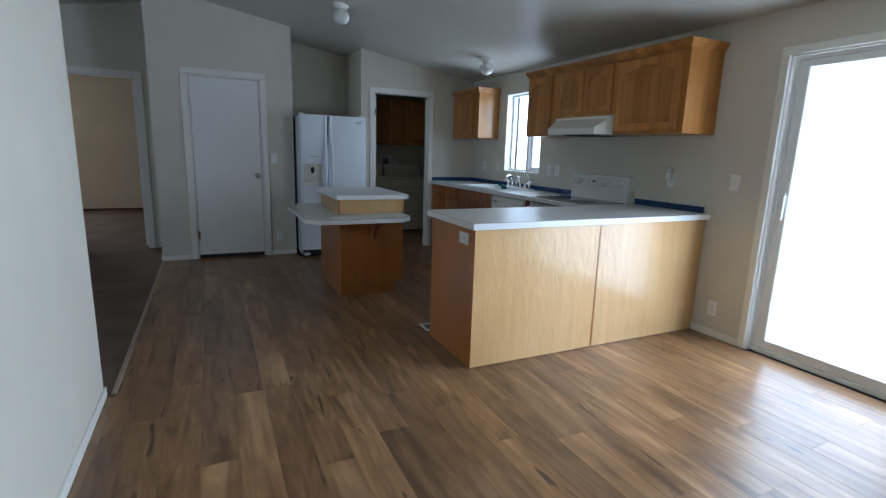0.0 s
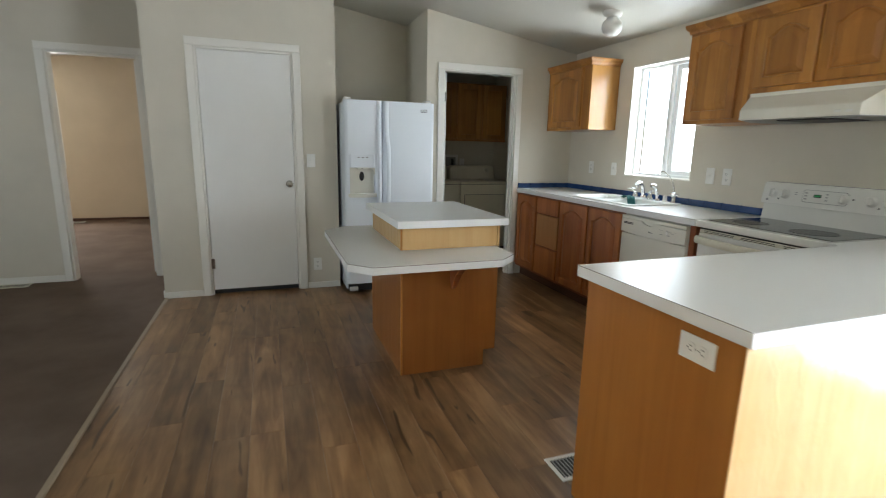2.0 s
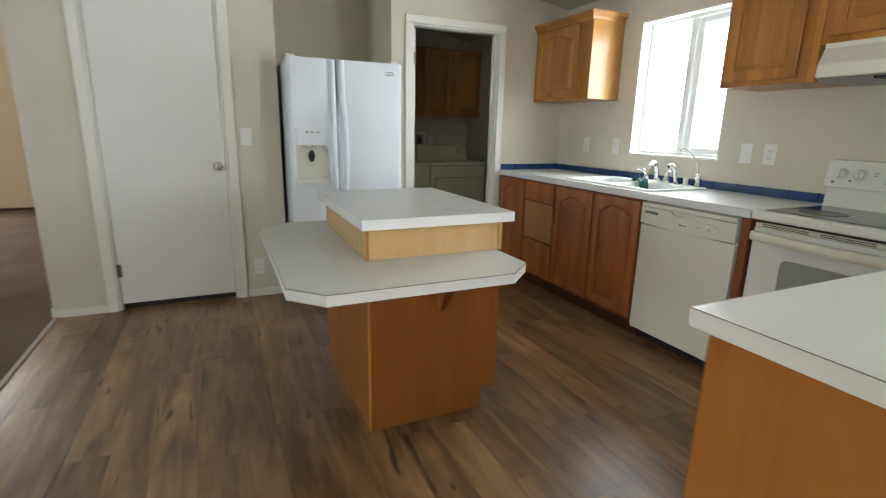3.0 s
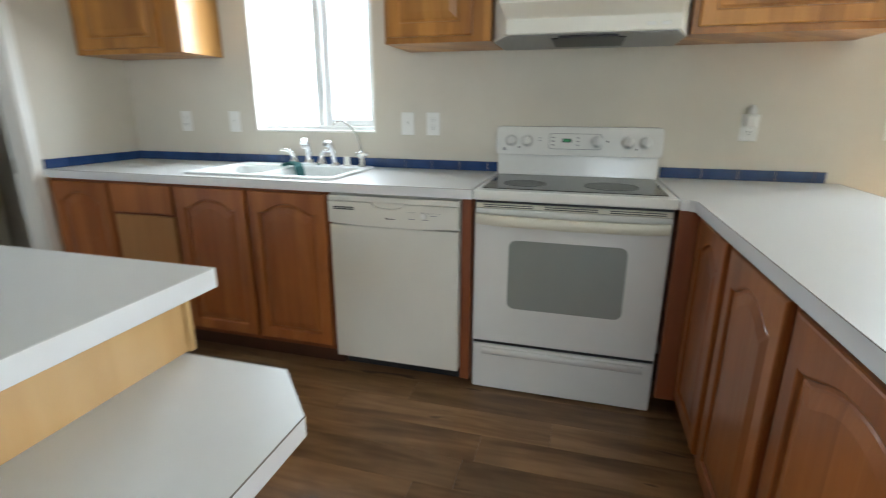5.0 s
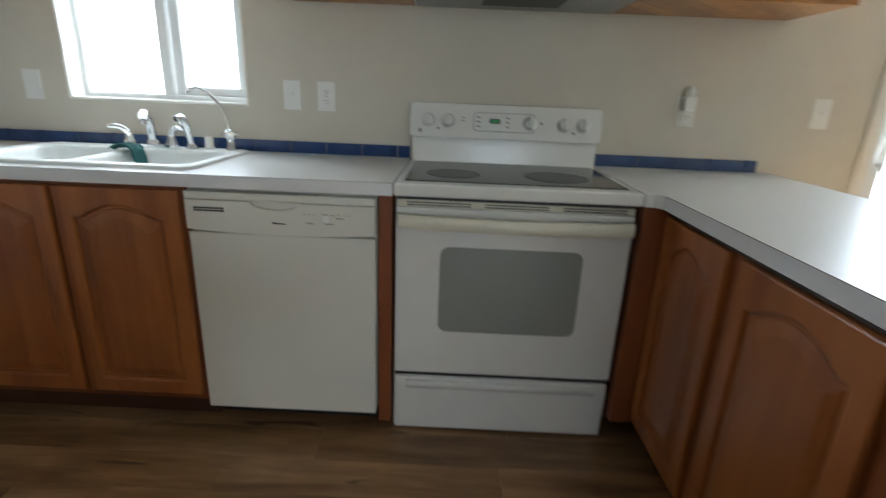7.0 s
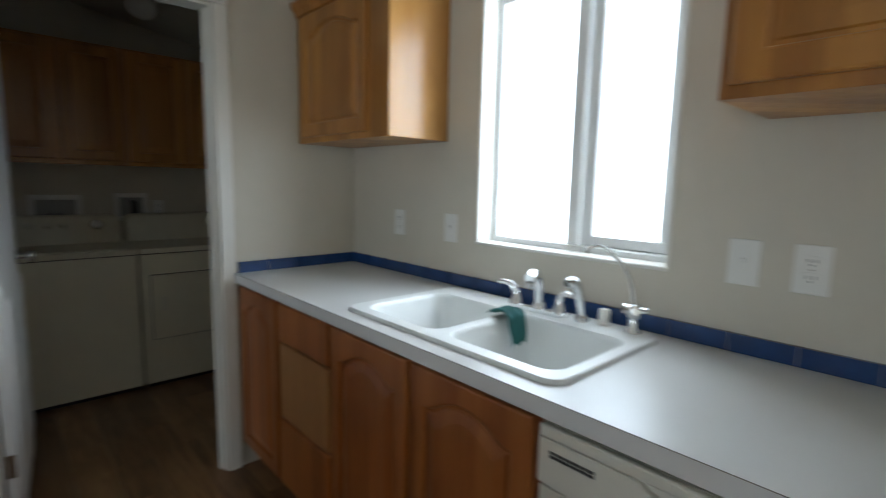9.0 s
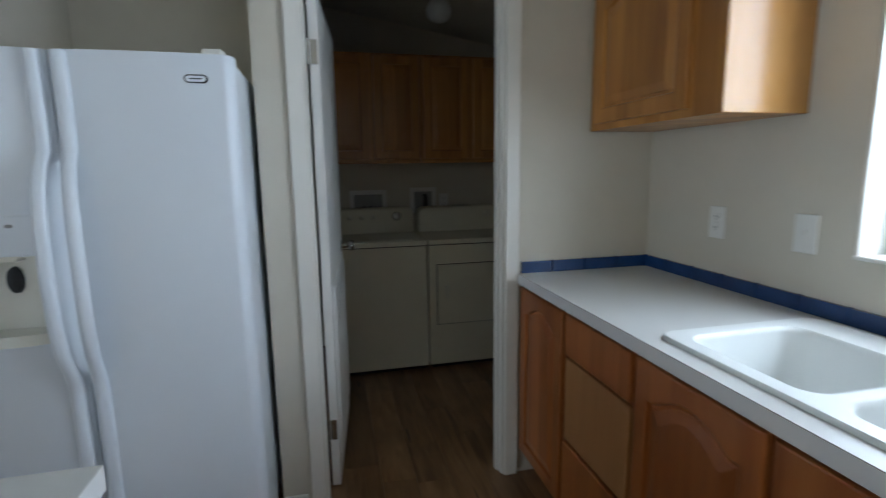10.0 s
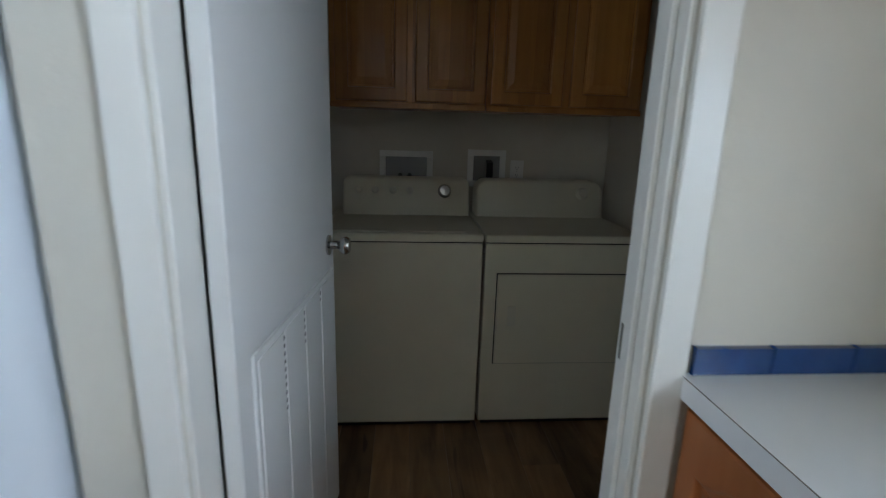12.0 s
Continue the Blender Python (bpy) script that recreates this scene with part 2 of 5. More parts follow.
PLANK = plank_mat("oak_vinyl_plank")


# ---- mesh helpers ----
BASE = {}


def thing(name, at, label="", category="", group="", kind=""):
    ob = new(name)
    ob.empty_display_size = 0.1
    ob.location = at
    BASE[ob.name] = Vector(at)
    return tagged(ob, label, category, group, kind)


def part(name, bm, material, parent=None, label="", smooth=False):
    """Link a bmesh in world places as one mesh under its thing or part."""
    base = BASE[parent.name] if parent else Vector((0, 0, 0))
    bmesh.ops.translate(bm, vec=-base, verts=bm.verts)
    bmesh.ops.recalc_face_normals(bm, faces=bm.faces)
    me = bpy.data.meshes.new(name)
    bm.to_mesh(me)
    bm.free()
    if smooth:
        me.shade_smooth()
        me.set_sharp_from_angle(angle=radians(42))
    me.materials.append(material)
    ob = new(name, me)
    if parent:
        ob.parent = parent
    BASE[ob.name] = base.copy()
    return tagged(ob, label)


def slab(name, bm, parent, label=""):
    """A laminate top: greyer face, white square edges."""
    ob = part(name, bm, LAMINATE, parent, label)
    ob.data.materials.append(EDGE)
    for p in ob.data.polygons:
        p.material_index = 0 if abs(p.normal.z) > 0.6 else 1
    return ob


def solo(name, bm, material, label, category, group="", kind="", smooth=False, at=None):
    """A thing that is one mesh, with its origin at its base."""
    lo = Vector([min(v.co[i] for v in bm.verts) for i in range(3)])
    hi = Vector([max(v.co[i] for v in bm.verts) for i in range(3)])
    at = Vector(at) if at else Vector(((lo.x + hi.x) / 2, (lo.y + hi.y) / 2, lo.z))
    bmesh.ops.translate(bm, vec=-at, verts=bm.verts)
    ob = part(name, bm, material, None, "", smooth)
    ob.location = at
    BASE[ob.name] = at
    return tagged(ob, label, category, group, kind)


def box(a, b, bevel=0.0, seg=1, bm=None):
    bm = bm or bmesh.new()
    made = bmesh.ops.create_cube(bm, size=1)["verts"]
    for v in made:
        v.co = Vector([(p + q) / 2 + c * (q - p) for p, q, c in zip(a, b, v.co)])
    if bevel:
        edges = {e for v in made for e in v.link_edges}
        bmesh.ops.bevel(bm, geom=list(edges), offset=bevel, segments=seg, profile=0.5, affect="EDGES")
    return bm


def prism(poly, axis, lo, hi, bevel=0.0, bm=None, seg=1):
    """Extrude a polygon of the two other axes along axis 0, 1 or 2."""
    bm = bm or bmesh.new()
    others = [i for i in range(3) if i != axis]
    rings = []
    for d in (lo, hi):
        ring = []
        for p in poly:
            co = [0, 0, 0]
            co[axis], co[others[0]], co[others[1]] = d, p[0], p[1]
            ring.append(bm.verts.new(co))
        rings.append(ring)
    faces = [bm.faces.new(rings[0]), bm.faces.new(rings[1])]
    n = len(poly)
    for i in range(n):
        faces.append(bm.faces.new((rings[0][i], rings[0][(i + 1) % n], rings[1][(i + 1) % n], rings[1][i])))
    if bevel:
        edges = {e for f in faces for e in f.edges}
        bmesh.ops.bevel(bm, geom=list(edges), offset=bevel, segments=seg, profile=0.5, affect="EDGES")
    return bm


def rings_mesh(rings, bm=None, cap0=True, cap1=True):
    """Bridge loops of equal length one after another."""
    bm = bm or bmesh.new()
    vs = [[bm.verts.new(p) for p in r] for r in rings]
    n = len(vs[0])
    for a, b in zip(vs, vs[1:]):
        for i in range(n):
            bm.faces.new((a[i], a[(i + 1) % n], b[(i + 1) % n], b[i]))
    if cap0:
        bm.faces.new(vs[0])
    if cap1:
        bm.faces.new(vs[-1])
    return bm


def lathe(profile, m, n=24, bm=None, caps=True):
    """Turn (radius, height) pairs round local z, placed by m."""
    rings = []
    for r, z in profile:
        rings.append([m @ Vector((max(r, 0.0004) * math.cos(math.tau * i / n), max(r, 0.0004) * math.sin(math.tau * i / n), z)) for i in range(n)])
    return rings_mesh(rings, bm, caps, caps)


def tube(points, radius, n=10, bm=None):
    """A round bar along points; radius may be a list."""
    pts = [Vector(p) for p in points]
    rad = radius if isinstance(radius, (list, tuple)) else [radius] * len(pts)
    rings, side = [], None
    for i, p in enumerate(pts):
        way = (pts[min(i + 1, len(pts) - 1)] - pts[max(i - 1, 0)]).normalized()
        if side is None:
            side = way.orthogonal().normalized()
        side = (side - way * side.dot(way)).normalized()
        up = way.cross(side)
        rings.append([p + rad[i] * (side * math.cos(math.tau * k / n) + up * math.sin(math.tau * k / n)) for k in range(n)])
    return rings_mesh(rings, bm)


def rounded(w, h, r, n=5):
    """Outline of a rounded rectangle about the origin."""
    pts = []
    for cx, cy, a0 in ((w / 2 - r, h / 2 - r, 0), (-w / 2 + r, h / 2 - r, 90), (-w / 2 + r, -h / 2 + r, 180), (w / 2 - r, -h / 2 + r, 270)):
        for k in range(n + 1):
            a = radians(a0 + 90 * k / n)
            pts.append((cx + r * math.cos(a), cy + r * math.sin(a)))
    return pts


FACE_WEST = Matrix.Rotation(radians(-90), 4, "Z")
FACE_NORTH = Matrix.Rotation(radians(180), 4, "Z")

# ---- plan ----
EAST, NORTH, RIDGE, DIVIDER = 3.13, 6.13, -0.78, -0.818
LAUNDRY_BACK = 8.0
SOUTH, WEST, BED_NORTH = -2.6, -5.0, 11.08


def ceil_z(x):
    return 2.27 + 0.165 * (EAST - x) if x >= RIDGE else 2.27 + 0.165 * (EAST - RIDGE) - 0.165 * (RIDGE - x)


def wall_along_x(name, x0, x1, y0, y1, holes=(), material=None, label=""):
    """Wall that runs in x, its top under the sloping ceiling. holes: x0, x1, z0, z1."""
    cuts = sorted({x0, x1, *[h[0] for h in holes], *[h[1] for h in holes], *([RIDGE] if x0 < RIDGE < x1 else [])})
    bm = bmesh.new()
    for a, b in zip(cuts, cuts[1:]):
        mid = (a + b) / 2
        hole = next((h for h in holes if h[0] < mid < h[1]), None)
        ta, tb = ceil_z(a), ceil_z(b)
        if hole:
            if hole[2] > 0:
                prism([(a, 0), (b, 0), (b, hole[2]), (a, hole[2])], 1, y0, y1, bm=bm)
            prism([(a, hole[3]), (b, hole[3]), (b, tb), (a, ta)], 1, y0, y1, bm=bm)
        else:
            prism([(a, 0), (b, 0), (b, tb), (a, ta)], 1, y0, y1, bm=bm)
    return tagged(part(name, bm, material or WALL), label or "greige painted drywall wall", "wall", kind="structure")


def wall_along_y(name, y0, y1, x0, x1, holes=(), material=None, label=""):
    cuts = sorted({y0, y1, *[h[0] for h in holes], *[h[1] for h in holes]})
    bm = bmesh.new()
    top = lambda z0, a, b: prism([(x0, z0), (x1, z0), (x1, ceil_z(x1)), (x0, ceil_z(x0))], 1, a, b, bm=bm)
    for a, b in zip(cuts, cuts[1:]):
        mid = (a + b) / 2
        hole = next((h for h in holes if h[0] < mid < h[1]), None)
        if hole:
            if hole[2] > 0:
                box((x0, a, 0), (x1, b, hole[2]), bm=bm)
            top(hole[3], a, b)
        else:
            top(0, a, b)
    return tagged(part(name, bm, material or WALL), label or "greige painted drywall wall", "wall", kind="structure")


# ---- structure ----
WIN = (4.51, 5.255, 1.095, 2.03)
SLIDE = (0.10, 1.935, 0.0, 1.985)
wall_along_y("wall_east", SOUTH, 8.15, EAST, EAST + 0.15, (WIN, SLIDE))
wall_along_x("wall_north", 1.52, EAST, NORTH, NORTH + 0.10, ((1.690, 2.456, 0, 2.03),))
wall_along_x("wall_pantry", -0.79, 0.683, NORTH, NORTH + 0.10, ((-0.427, 0.325, 0, 2.065),))
wall_along_y("wall_alcove_west", NORTH + 0.10, 6.85, 0.583, 0.683)
wall_along_y("wall_alcove_east", NORTH + 0.10, LAUNDRY_BACK, 1.52, 1.60)
wall_along_x("wall_alcove_back", 0.583, 1.52, 6.85, 6.95)
wall_along_y("wall_pantry_west", NORTH + 0.10, 6.95, -0.79, -0.69)
wall_along_x("wall_bedroom_south", WEST, 0.61, 6.95, 7.06, ((-1.69, -0.985, 0, 2.07),), label="greige wall with a doorway to a bedroom")
wall_along_x("wall_laundry_back", 1.52, EAST, LAUNDRY_BACK, LAUNDRY_BACK + 0.12)
wall_along_x("wall_bedroom_north", WEST, 0.61, BED_NORTH, BED_NORTH + 0.12, ((-4.35, -2.95, 0.85, 2.05),), WALL_BED, "tan painted bedroom wall with a window")
wall_along_y("wall_bedroom_east", 7.06, BED_NORTH, 0.61, 0.71, (), WALL_BED, "tan painted bedroom wall")
wall_along_y("wall_west", SOUTH, BED_NORTH + 0.12, WEST - 0.15, WEST, ((1.45, 3.35, 0.8, 2.1),), WALL_BED, "painted outer wall with an added, unseen window")
wall_along_x("wall_south", WEST, EAST, SOUTH - 0.15, SOUTH)
wall_along_y("wall_divider", SOUTH, 2.775, -0.94, DIVIDER, label="white-lit greige wall that ends at the carpet")

bm = bmesh.new()
roof = [(WEST - 0.3, ceil_z(WEST - 0.3)), (RIDGE, ceil_z(RIDGE)), (EAST + 0.3, ceil_z(EAST + 0.3))]
prism(roof + [(x, z + 0.16) for x, z in reversed(roof)], 1, SOUTH - 0.3, BED_NORTH + 0.4, bm=bm)
tagged(part("ceiling", bm, CEIL), "stippled off-white vaulted ceiling with a ridge", "ceiling", kind="structure")

floor = tagged(part("floor", box((DIVIDER - 0.06, SOUTH, -0.125), (EAST + 0.15, LAUNDRY_BACK + 0.1, -0.006)), SLOT), "brown wood-look vinyl plank floor", "floor", kind="structure")
tagged(part("floor_carpet", prism([(WEST, SOUTH), (DIVIDER - 0.07, SOUTH), (DIVIDER - 0.07, 2.77), (RIDGE - 0.004, 2.77), (RIDGE - 0.004, BED_NORTH), (WEST, BED_NORTH)], 2, -0.12, 0.006), CARPET), "dark brown worn carpet floor", "carpet", kind="structure")
tagged(part("floor_carpet_bedroom", box((RIDGE, 6.96, -0.1), (0.61, BED_NORTH, 0.006)), CARPET), "dark brown bedroom carpet", "carpet", kind="structure")
tagged(part("ground", box((-120, -120, -0.62), (120, 120, -0.5)), SAND), "dry pale ground outside", "ground", kind="structure")


# ---- doors and windows ----
def casing(owner, x0, x1, top, y, wide=0.062, deep=0.016, axis="x", sign=-1):
    """Flat trim round an opening: two legs and a head, proud of the wall plane y."""
    lo, hi = sorted((y, y + sign * deep))
    for name, a, b, c, d in (("casing_leg", x0 - wide, x0, 0.0, top), ("casing_leg", x1, x1 + wide, 0.0, top), ("casing_head", x0 - wide, x1 + wide, top + 0.001, top + wide)):
        if axis == "x":
            bm = box((a, lo, c), (b, hi, d), 0.004, 2)
        else:
            bm = box((lo, a, c), (hi, b, d), 0.004, 2)
        part(name, bm, TRIM, owner)


def jambs(owner, x0, x1, top, y0, y1, t=0.018):
    part("jamb", box((x0, y0, 0), (x0 + t, y1, top), 0.002), TRIM, owner)
    part("jamb", box((x1 - t, y0, 0), (x1, y1, top), 0.002), TRIM, owner)
    part("head_jamb", box((x0 + t, y0, top - t), (x1 - t, y1, top), 0.002), TRIM, owner)


def knob(owner, m):
    """Round door knob on a rose; local z points out of the door."""
    k = part("door_knob", lathe([(0.031, 0), (0.031, 0.005), (0.014, 0.009), (0.011, 0.03), (0.017, 0.036), (0.026, 0.046), (0.028, 0.056), (0.022, 0.066), (0.0, 0.069)], m), NICKEL, owner, "satin nickel round knob", True)
    return k


def hinge(owner, x, y, z, m=None):
    bm = tube([(x, y, z - 0.045), (x, y, z + 0.045)], 0.006, 8)
    box((x - 0.002, y, z - 0.044), (x + 0.022, y + 0.004, z + 0.044), bm=bm)
    if m:
        bmesh.ops.transform(bm, matrix=m, verts=bm.verts)
    part("hinge", bm, NICKEL, owner, "nickel butt hinge")


# pantry door, closed
pantry = thing("door_1", (-0.05, NORTH, 0), "closed flat white interior door in a white casing", "door", kind="structure")
casing(pantry, -0.427, 0.325, 2.065, NORTH)
jambs(pantry, -0.427, 0.325, 2.065, NORTH + 0.001, NORTH + 0.099)
leaf = part("door_leaf", box((-0.406, NORTH + 0.006, 0.045), (0.304, NORTH + 0.041, 2.044), 0.003, 2), DOOR, pantry, "flat white door leaf")
knob(leaf, Matrix.Translation((0.262, NORTH + 0.006, 0.967)) @ Matrix.Rotation(radians(90), 4, "X"))
hinge(pantry, -0.409, NORTH + 0.002, 0.28)
# Dark block stands for the shade seen under the leaf.
part("threshold_shade", box((-0.408, NORTH + 0.045, 0.0), (0.306, NORTH + 0.095, 0.042)), SLOT, pantry, "dark block for the shade in the gap below the door")

# laundry door, open inwards
laundry = thing("door_2", (1.71, NORTH, 0), "open white laundry door with a vent panel", "door", kind="structure")
casing(laundry, 1.690, 2.456, 2.03, NORTH, 0.059)
casing(laundry, 1.690, 2.456, 2.03, NORTH + 0.10, 0.059, sign=1)
jambs(laundry, 1.690, 2.456, 2.03, NORTH + 0.001, NORTH + 0.099, 0.012)
part("door_stop", box((2.432, NORTH + 0.03, 0), (2.4435, NORTH + 0.06, 2.016), 0.002), TRIM, laundry)
part("strike_plate", box((2.4428, NORTH + 0.062, 0.90), (2.4438, NORTH + 0.088, 0.97)), NICKEL, laundry, "small nickel strike plate")
SWING = Matrix.Translation((1.712, NORTH + 0.082, 0)) @ Matrix.Rotation(radians(84.6), 4, "Z")


def swung(bm):
    bmesh.ops.transform(bm, matrix=SWING, verts=bm.verts)
    return bm


leaf = part("door_leaf", swung(box((0.004, -0.035, 0.012), (0.735, 0.0, 2.010), 0.002)), DOOR, laundry, "flat white door leaf")
knob(leaf, SWING @ Matrix.Translation((0.672, -0.035, 0.955)) @ Matrix.Rotation(radians(90), 4, "X"))
knob(leaf, SWING @ Matrix.Translation((0.672, 0.0, 0.955)) @ Matrix.Rotation(radians(-90), 4, "X"))
part("vent_panel", swung(box((0.065, -0.043, 0.12), (0.705, -0.0351, 0.88), 0.003, 2)), DOOR, leaf, "white pressed vent panel")
for i in range(4):
    part("vent_panel_rib", swung(box((0.080 + i * 0.153, -0.0462, 0.136), (0.222 + i * 0.153, -0.0425, 0.864), 0.0015, 2)), DOOR, leaf)
bm = bmesh.new()
for i, count in enumerate((10, 5, 2)):
    for k in range(count):
        box((0.2165 + i * 0.153, -0.0472, 0.846 - k * 0.019), (0.2215 + i * 0.153, -0.0460, 0.855 - k * 0.019), bm=bm)
part("vent_slots", swung(bm), SLOT, leaf, "rows of small dark vent slots")
for z in (0.27, 1.79):
    hinge(laundry, 1.707, NORTH + 0.079, z, Matrix.Translation((1.707, NORTH + 0.079, 0)) @ Matrix.Rotation(radians(180), 4, "Z") @ Matrix.Translation((-1.707, -NORTH - 0.079, 0)))
    part("hinge_leaf", swung(box((0.0032, -0.030, z - 0.044), (0.0041, -0.003, z + 0.044))), NICKEL, laundry, "worn nickel hinge leaf")

# bedroom door, open inwards
bedroom = thing("door_3", (-1.34, 6.95, 0), "open white bedroom door in a white casing", "door", kind="structure")
casing(bedroom, -1.69, -0.985, 2.07, 6.95)
casing(bedroom, -1.69, -0.985, 2.07, 7.06, sign=1)
jambs(bedroom, -1.69, -0.985, 2.07, 6.951, 7.059)
SWING = Matrix.Translation((-1.004, 7.062, 0)) @ Matrix.Rotation(radians(84), 4, "Z")
leaf = part("door_leaf", swung(box((0.0, 0.0, 0.02), (0.665, 0.035, 2.045), 0.002)), DOOR, bedroom, "flat white door leaf")
knob(leaf, SWING @ Matrix.Translation((0.605, 0.035, 0.955)) @ Matrix.Rotation(radians(-90), 4, "X"))
for z in (0.28, 1.05, 1.8):
    hinge(bedroom, -1.008, 7.03, z)

# sliding patio door
slider = thing("door_4", (EAST, 1.025, 0), "white vinyl sliding glass patio door, closed", "door", kind="structure")
casing(slider, SLIDE[0], SLIDE[1], SLIDE[3], EAST, 0.05, 0.016, axis="y")
x0, x1 = EAST + 0.036, EAST + 0.13
for y in (SLIDE[0] + 0.001, SLIDE[1] - 0.011):
    part("jamb_lining", box((EAST + 0.001, y, 0.0), (x0, y + 0.010, SLIDE[3]), 0.001), TRIM, slider, "white painted jamb lining")
part("head_lining", box((EAST + 0.001, SLIDE[0] + 0.011, SLIDE[3] - 0.011), (x0, SLIDE[1] - 0.011, SLIDE[3] - 0.001), 0.001), TRIM, slider)
part("frame_jamb", box((x0, SLIDE[1] - 0.030, 0.0), (x1, SLIDE[1] - 0.001, SLIDE[3]), 0.004), VINYL, slider)
part("frame_jamb", box((x0, SLIDE[0] + 0.001, 0.0), (x1, SLIDE[0] + 0.030, SLIDE[3]), 0.004), VINYL, slider)
part("frame_head", box((x0, SLIDE[0] + 0.030, SLIDE[3] - 0.032), (x1, SLIDE[1] - 0.030, SLIDE[3] - 0.001), 0.004), VINYL, slider)
part("frame_sill", box((x0, SLIDE[0] + 0.030, -0.004), (x1, SLIDE[1] - 0.030, 0.030), 0.004), VINYL, slider, "pale vinyl sill")
for y0, y1, x in ((0.985, 1.904, EAST + 0.044), (0.132, 1.06, EAST + 0.086)):
    panel = part("sash", box((x, y0, 0.031), (x + 0.035, y0 + 0.068, 1.952), 0.004), VINYL, slider, "white vinyl sash with clear glass")
    part("sash_stile", box((x, y1 - 0.070, 0.031), (x + 0.035, y1, 1.952), 0.004), VINYL, panel)
    part("sash_rail", box((x, y0 + 0.068, 0.031), (x + 0.035, y1 - 0.070, 0.095), 0.004), VINYL, panel)
    part("sash_rail", box((x, y0 + 0.068, 1.906), (x + 0.035, y1 - 0.070, 1.952), 0.004), VINYL, panel)
    pane = part("pane", box((x + 0.014, y0 + 0.067, 0.094), (x + 0.02, y1 - 0.069, 1.907)), GLASS, panel, "clear glass")
    pane.visible_shadow = False
grip = part("pull_handle", box((EAST + 0.014, 1.846, 0.935), (EAST + 0.026, 1.866, 1.115), 0.004, 2), VINYL, slider, "slim white pull handle")
for z in (0.955, 1.085):
    part("handle_post", box((EAST + 0.0262, 1.849, z), (EAST + 0.0438, 1.863, z + 0.014), 0.002), VINYL, grip)

# kitchen window, a white slider in a deep reveal
window = thing("window_1", (EAST + 0.1, 4.88, 1.095), "white vinyl sliding kitchen window in a deep reveal", "window", kind="structure")
y0, y1, z0, z1 = WIN
x0, x1 = EAST + 0.085, EAST + 0.14
part("window_sill", box((EAST - 0.006, y0 + 0.001, z0 + 0.0005), (x0, y1 - 0.001, z0 + 0.012), 0.003), TRIM, window, "white painted sill")
part("reveal", box((EAST + 0.002, y1 - 0.010, z0 + 0.012), (x0, y1 - 0.001, z1 - 0.001)), TRIM, window)
part("reveal", box((EAST + 0.002, y0 + 0.001, z0 + 0.012), (x0, y0 + 0.010, z1 - 0.001)), TRIM, window)
part("reveal", box((EAST + 0.002, y0 + 0.010, z1 - 0.010), (x0, y1 - 0.010, z1 - 0.001)), TRIM, window)
f = 0.032
part("window_frame", box((x0, y0 + 0.001, z0 + 0.001), (x1, y0 + f, z1 - 0.001), 0.003), VINYL, window)
part("window_frame", box((x0, y1 - f, z0 + 0.001), (x1, y1 - 0.001, z1 - 0.001), 0.003), VINYL, window)
part("window_frame", box((x0, y0 + f, z0 + 0.001), (x1, y1 - f, z0 + f), 0.003), VINYL, window)
part("window_frame", box((x0, y0 + f, z1 - f), (x1, y1 - f, z1 - 0.001), 0.003), VINYL, window)
sash = part("sash", box((x0 + 0.004, 4.862, z0 + f), (x0 + 0.026, 4.908, z1 - f), 0.003), VINYL, window, "white meeting stile")
part("sash_stile", box((x0 + 0.026, 4.818, z0 + f), (x0 + 0.048, 4.864, z1 - f), 0.003), VINYL, window)
part("sash_rail", box((x0 + 0.026, y0 + f, z0 + f), (x0 + 0.048, 4.818, z0 + f + 0.035), 0.003), VINYL, window)
part("sash_rail", box((x0 + 0.026, y0 + f, z1 - f - 0.035), (x0 + 0.048, 4.818, z1 - f), 0.003), VINYL, window)
part("sash_stile", box((x0 + 0.026, y0 + f, z0 + f + 0.035), (x0 + 0.048, y0 + f + 0.05, z1 - f - 0.035), 0.003), VINYL, window)
for a, b, x in ((4.908, y1 - f, x0 + 0.012), (y0 + f + 0.05, 4.818, x0 + 0.034)):
    pane = part("pane", box((x, a, z0 + f), (x + 0.004, b, z1 - f)), GLASS, window, "clear glass")
    pane.visible_shadow = False

# windows of the other rooms; the living room one is unseen, added for daylight
bed_window = thing("window_2", (-3.65, BED_NORTH, 0.85), "white framed bedroom window", "window", kind="structure")
for a, b in (((-4.349, BED_NORTH + 0.03, 0.851), (-4.30, BED_NORTH + 0.09, 2.049)), ((-3.0, BED_NORTH + 0.03, 0.851), (-2.951, BED_NORTH + 0.09, 2.049)), ((-4.3, BED_NORTH + 0.03, 0.851), (-3.0, BED_NORTH + 0.09, 0.90)), ((-4.3, BED_NORTH + 0.03, 2.0), (-3.0, BED_NORTH + 0.09, 2.049)), ((-3.67, BED_NORTH + 0.03, 0.90), (-3.63, BED_NORTH + 0.09, 2.0))):
    part("window_frame", box(a, b, 0.003), VINYL, bed_window)
unseen_west_window = thing("window_3", (WEST, 2.4, 0.8), "unseen living room window added for daylight", "window", kind="structure")
for a, b in (((WEST - 0.12, 1.451, 0.801), (WEST - 0.06, 1.5, 2.099)), ((WEST - 0.12, 3.3, 0.801), (WEST - 0.06, 3.349, 2.099)), ((WEST - 0.12, 1.5, 0.801), (WEST - 0.06, 3.3, 0.85)), ((WEST - 0.12, 1.5, 2.05), (WEST - 0.06, 3.3, 2.099)), ((WEST - 0.12, 2.38, 0.85), (WEST - 0.06, 2.42, 2.05))):
    part("window_frame", box(a, b, 0.003), VINYL, unseen_west_window)

# baseboards
BOARD_H, BOARD_T = 0.055, 0.011


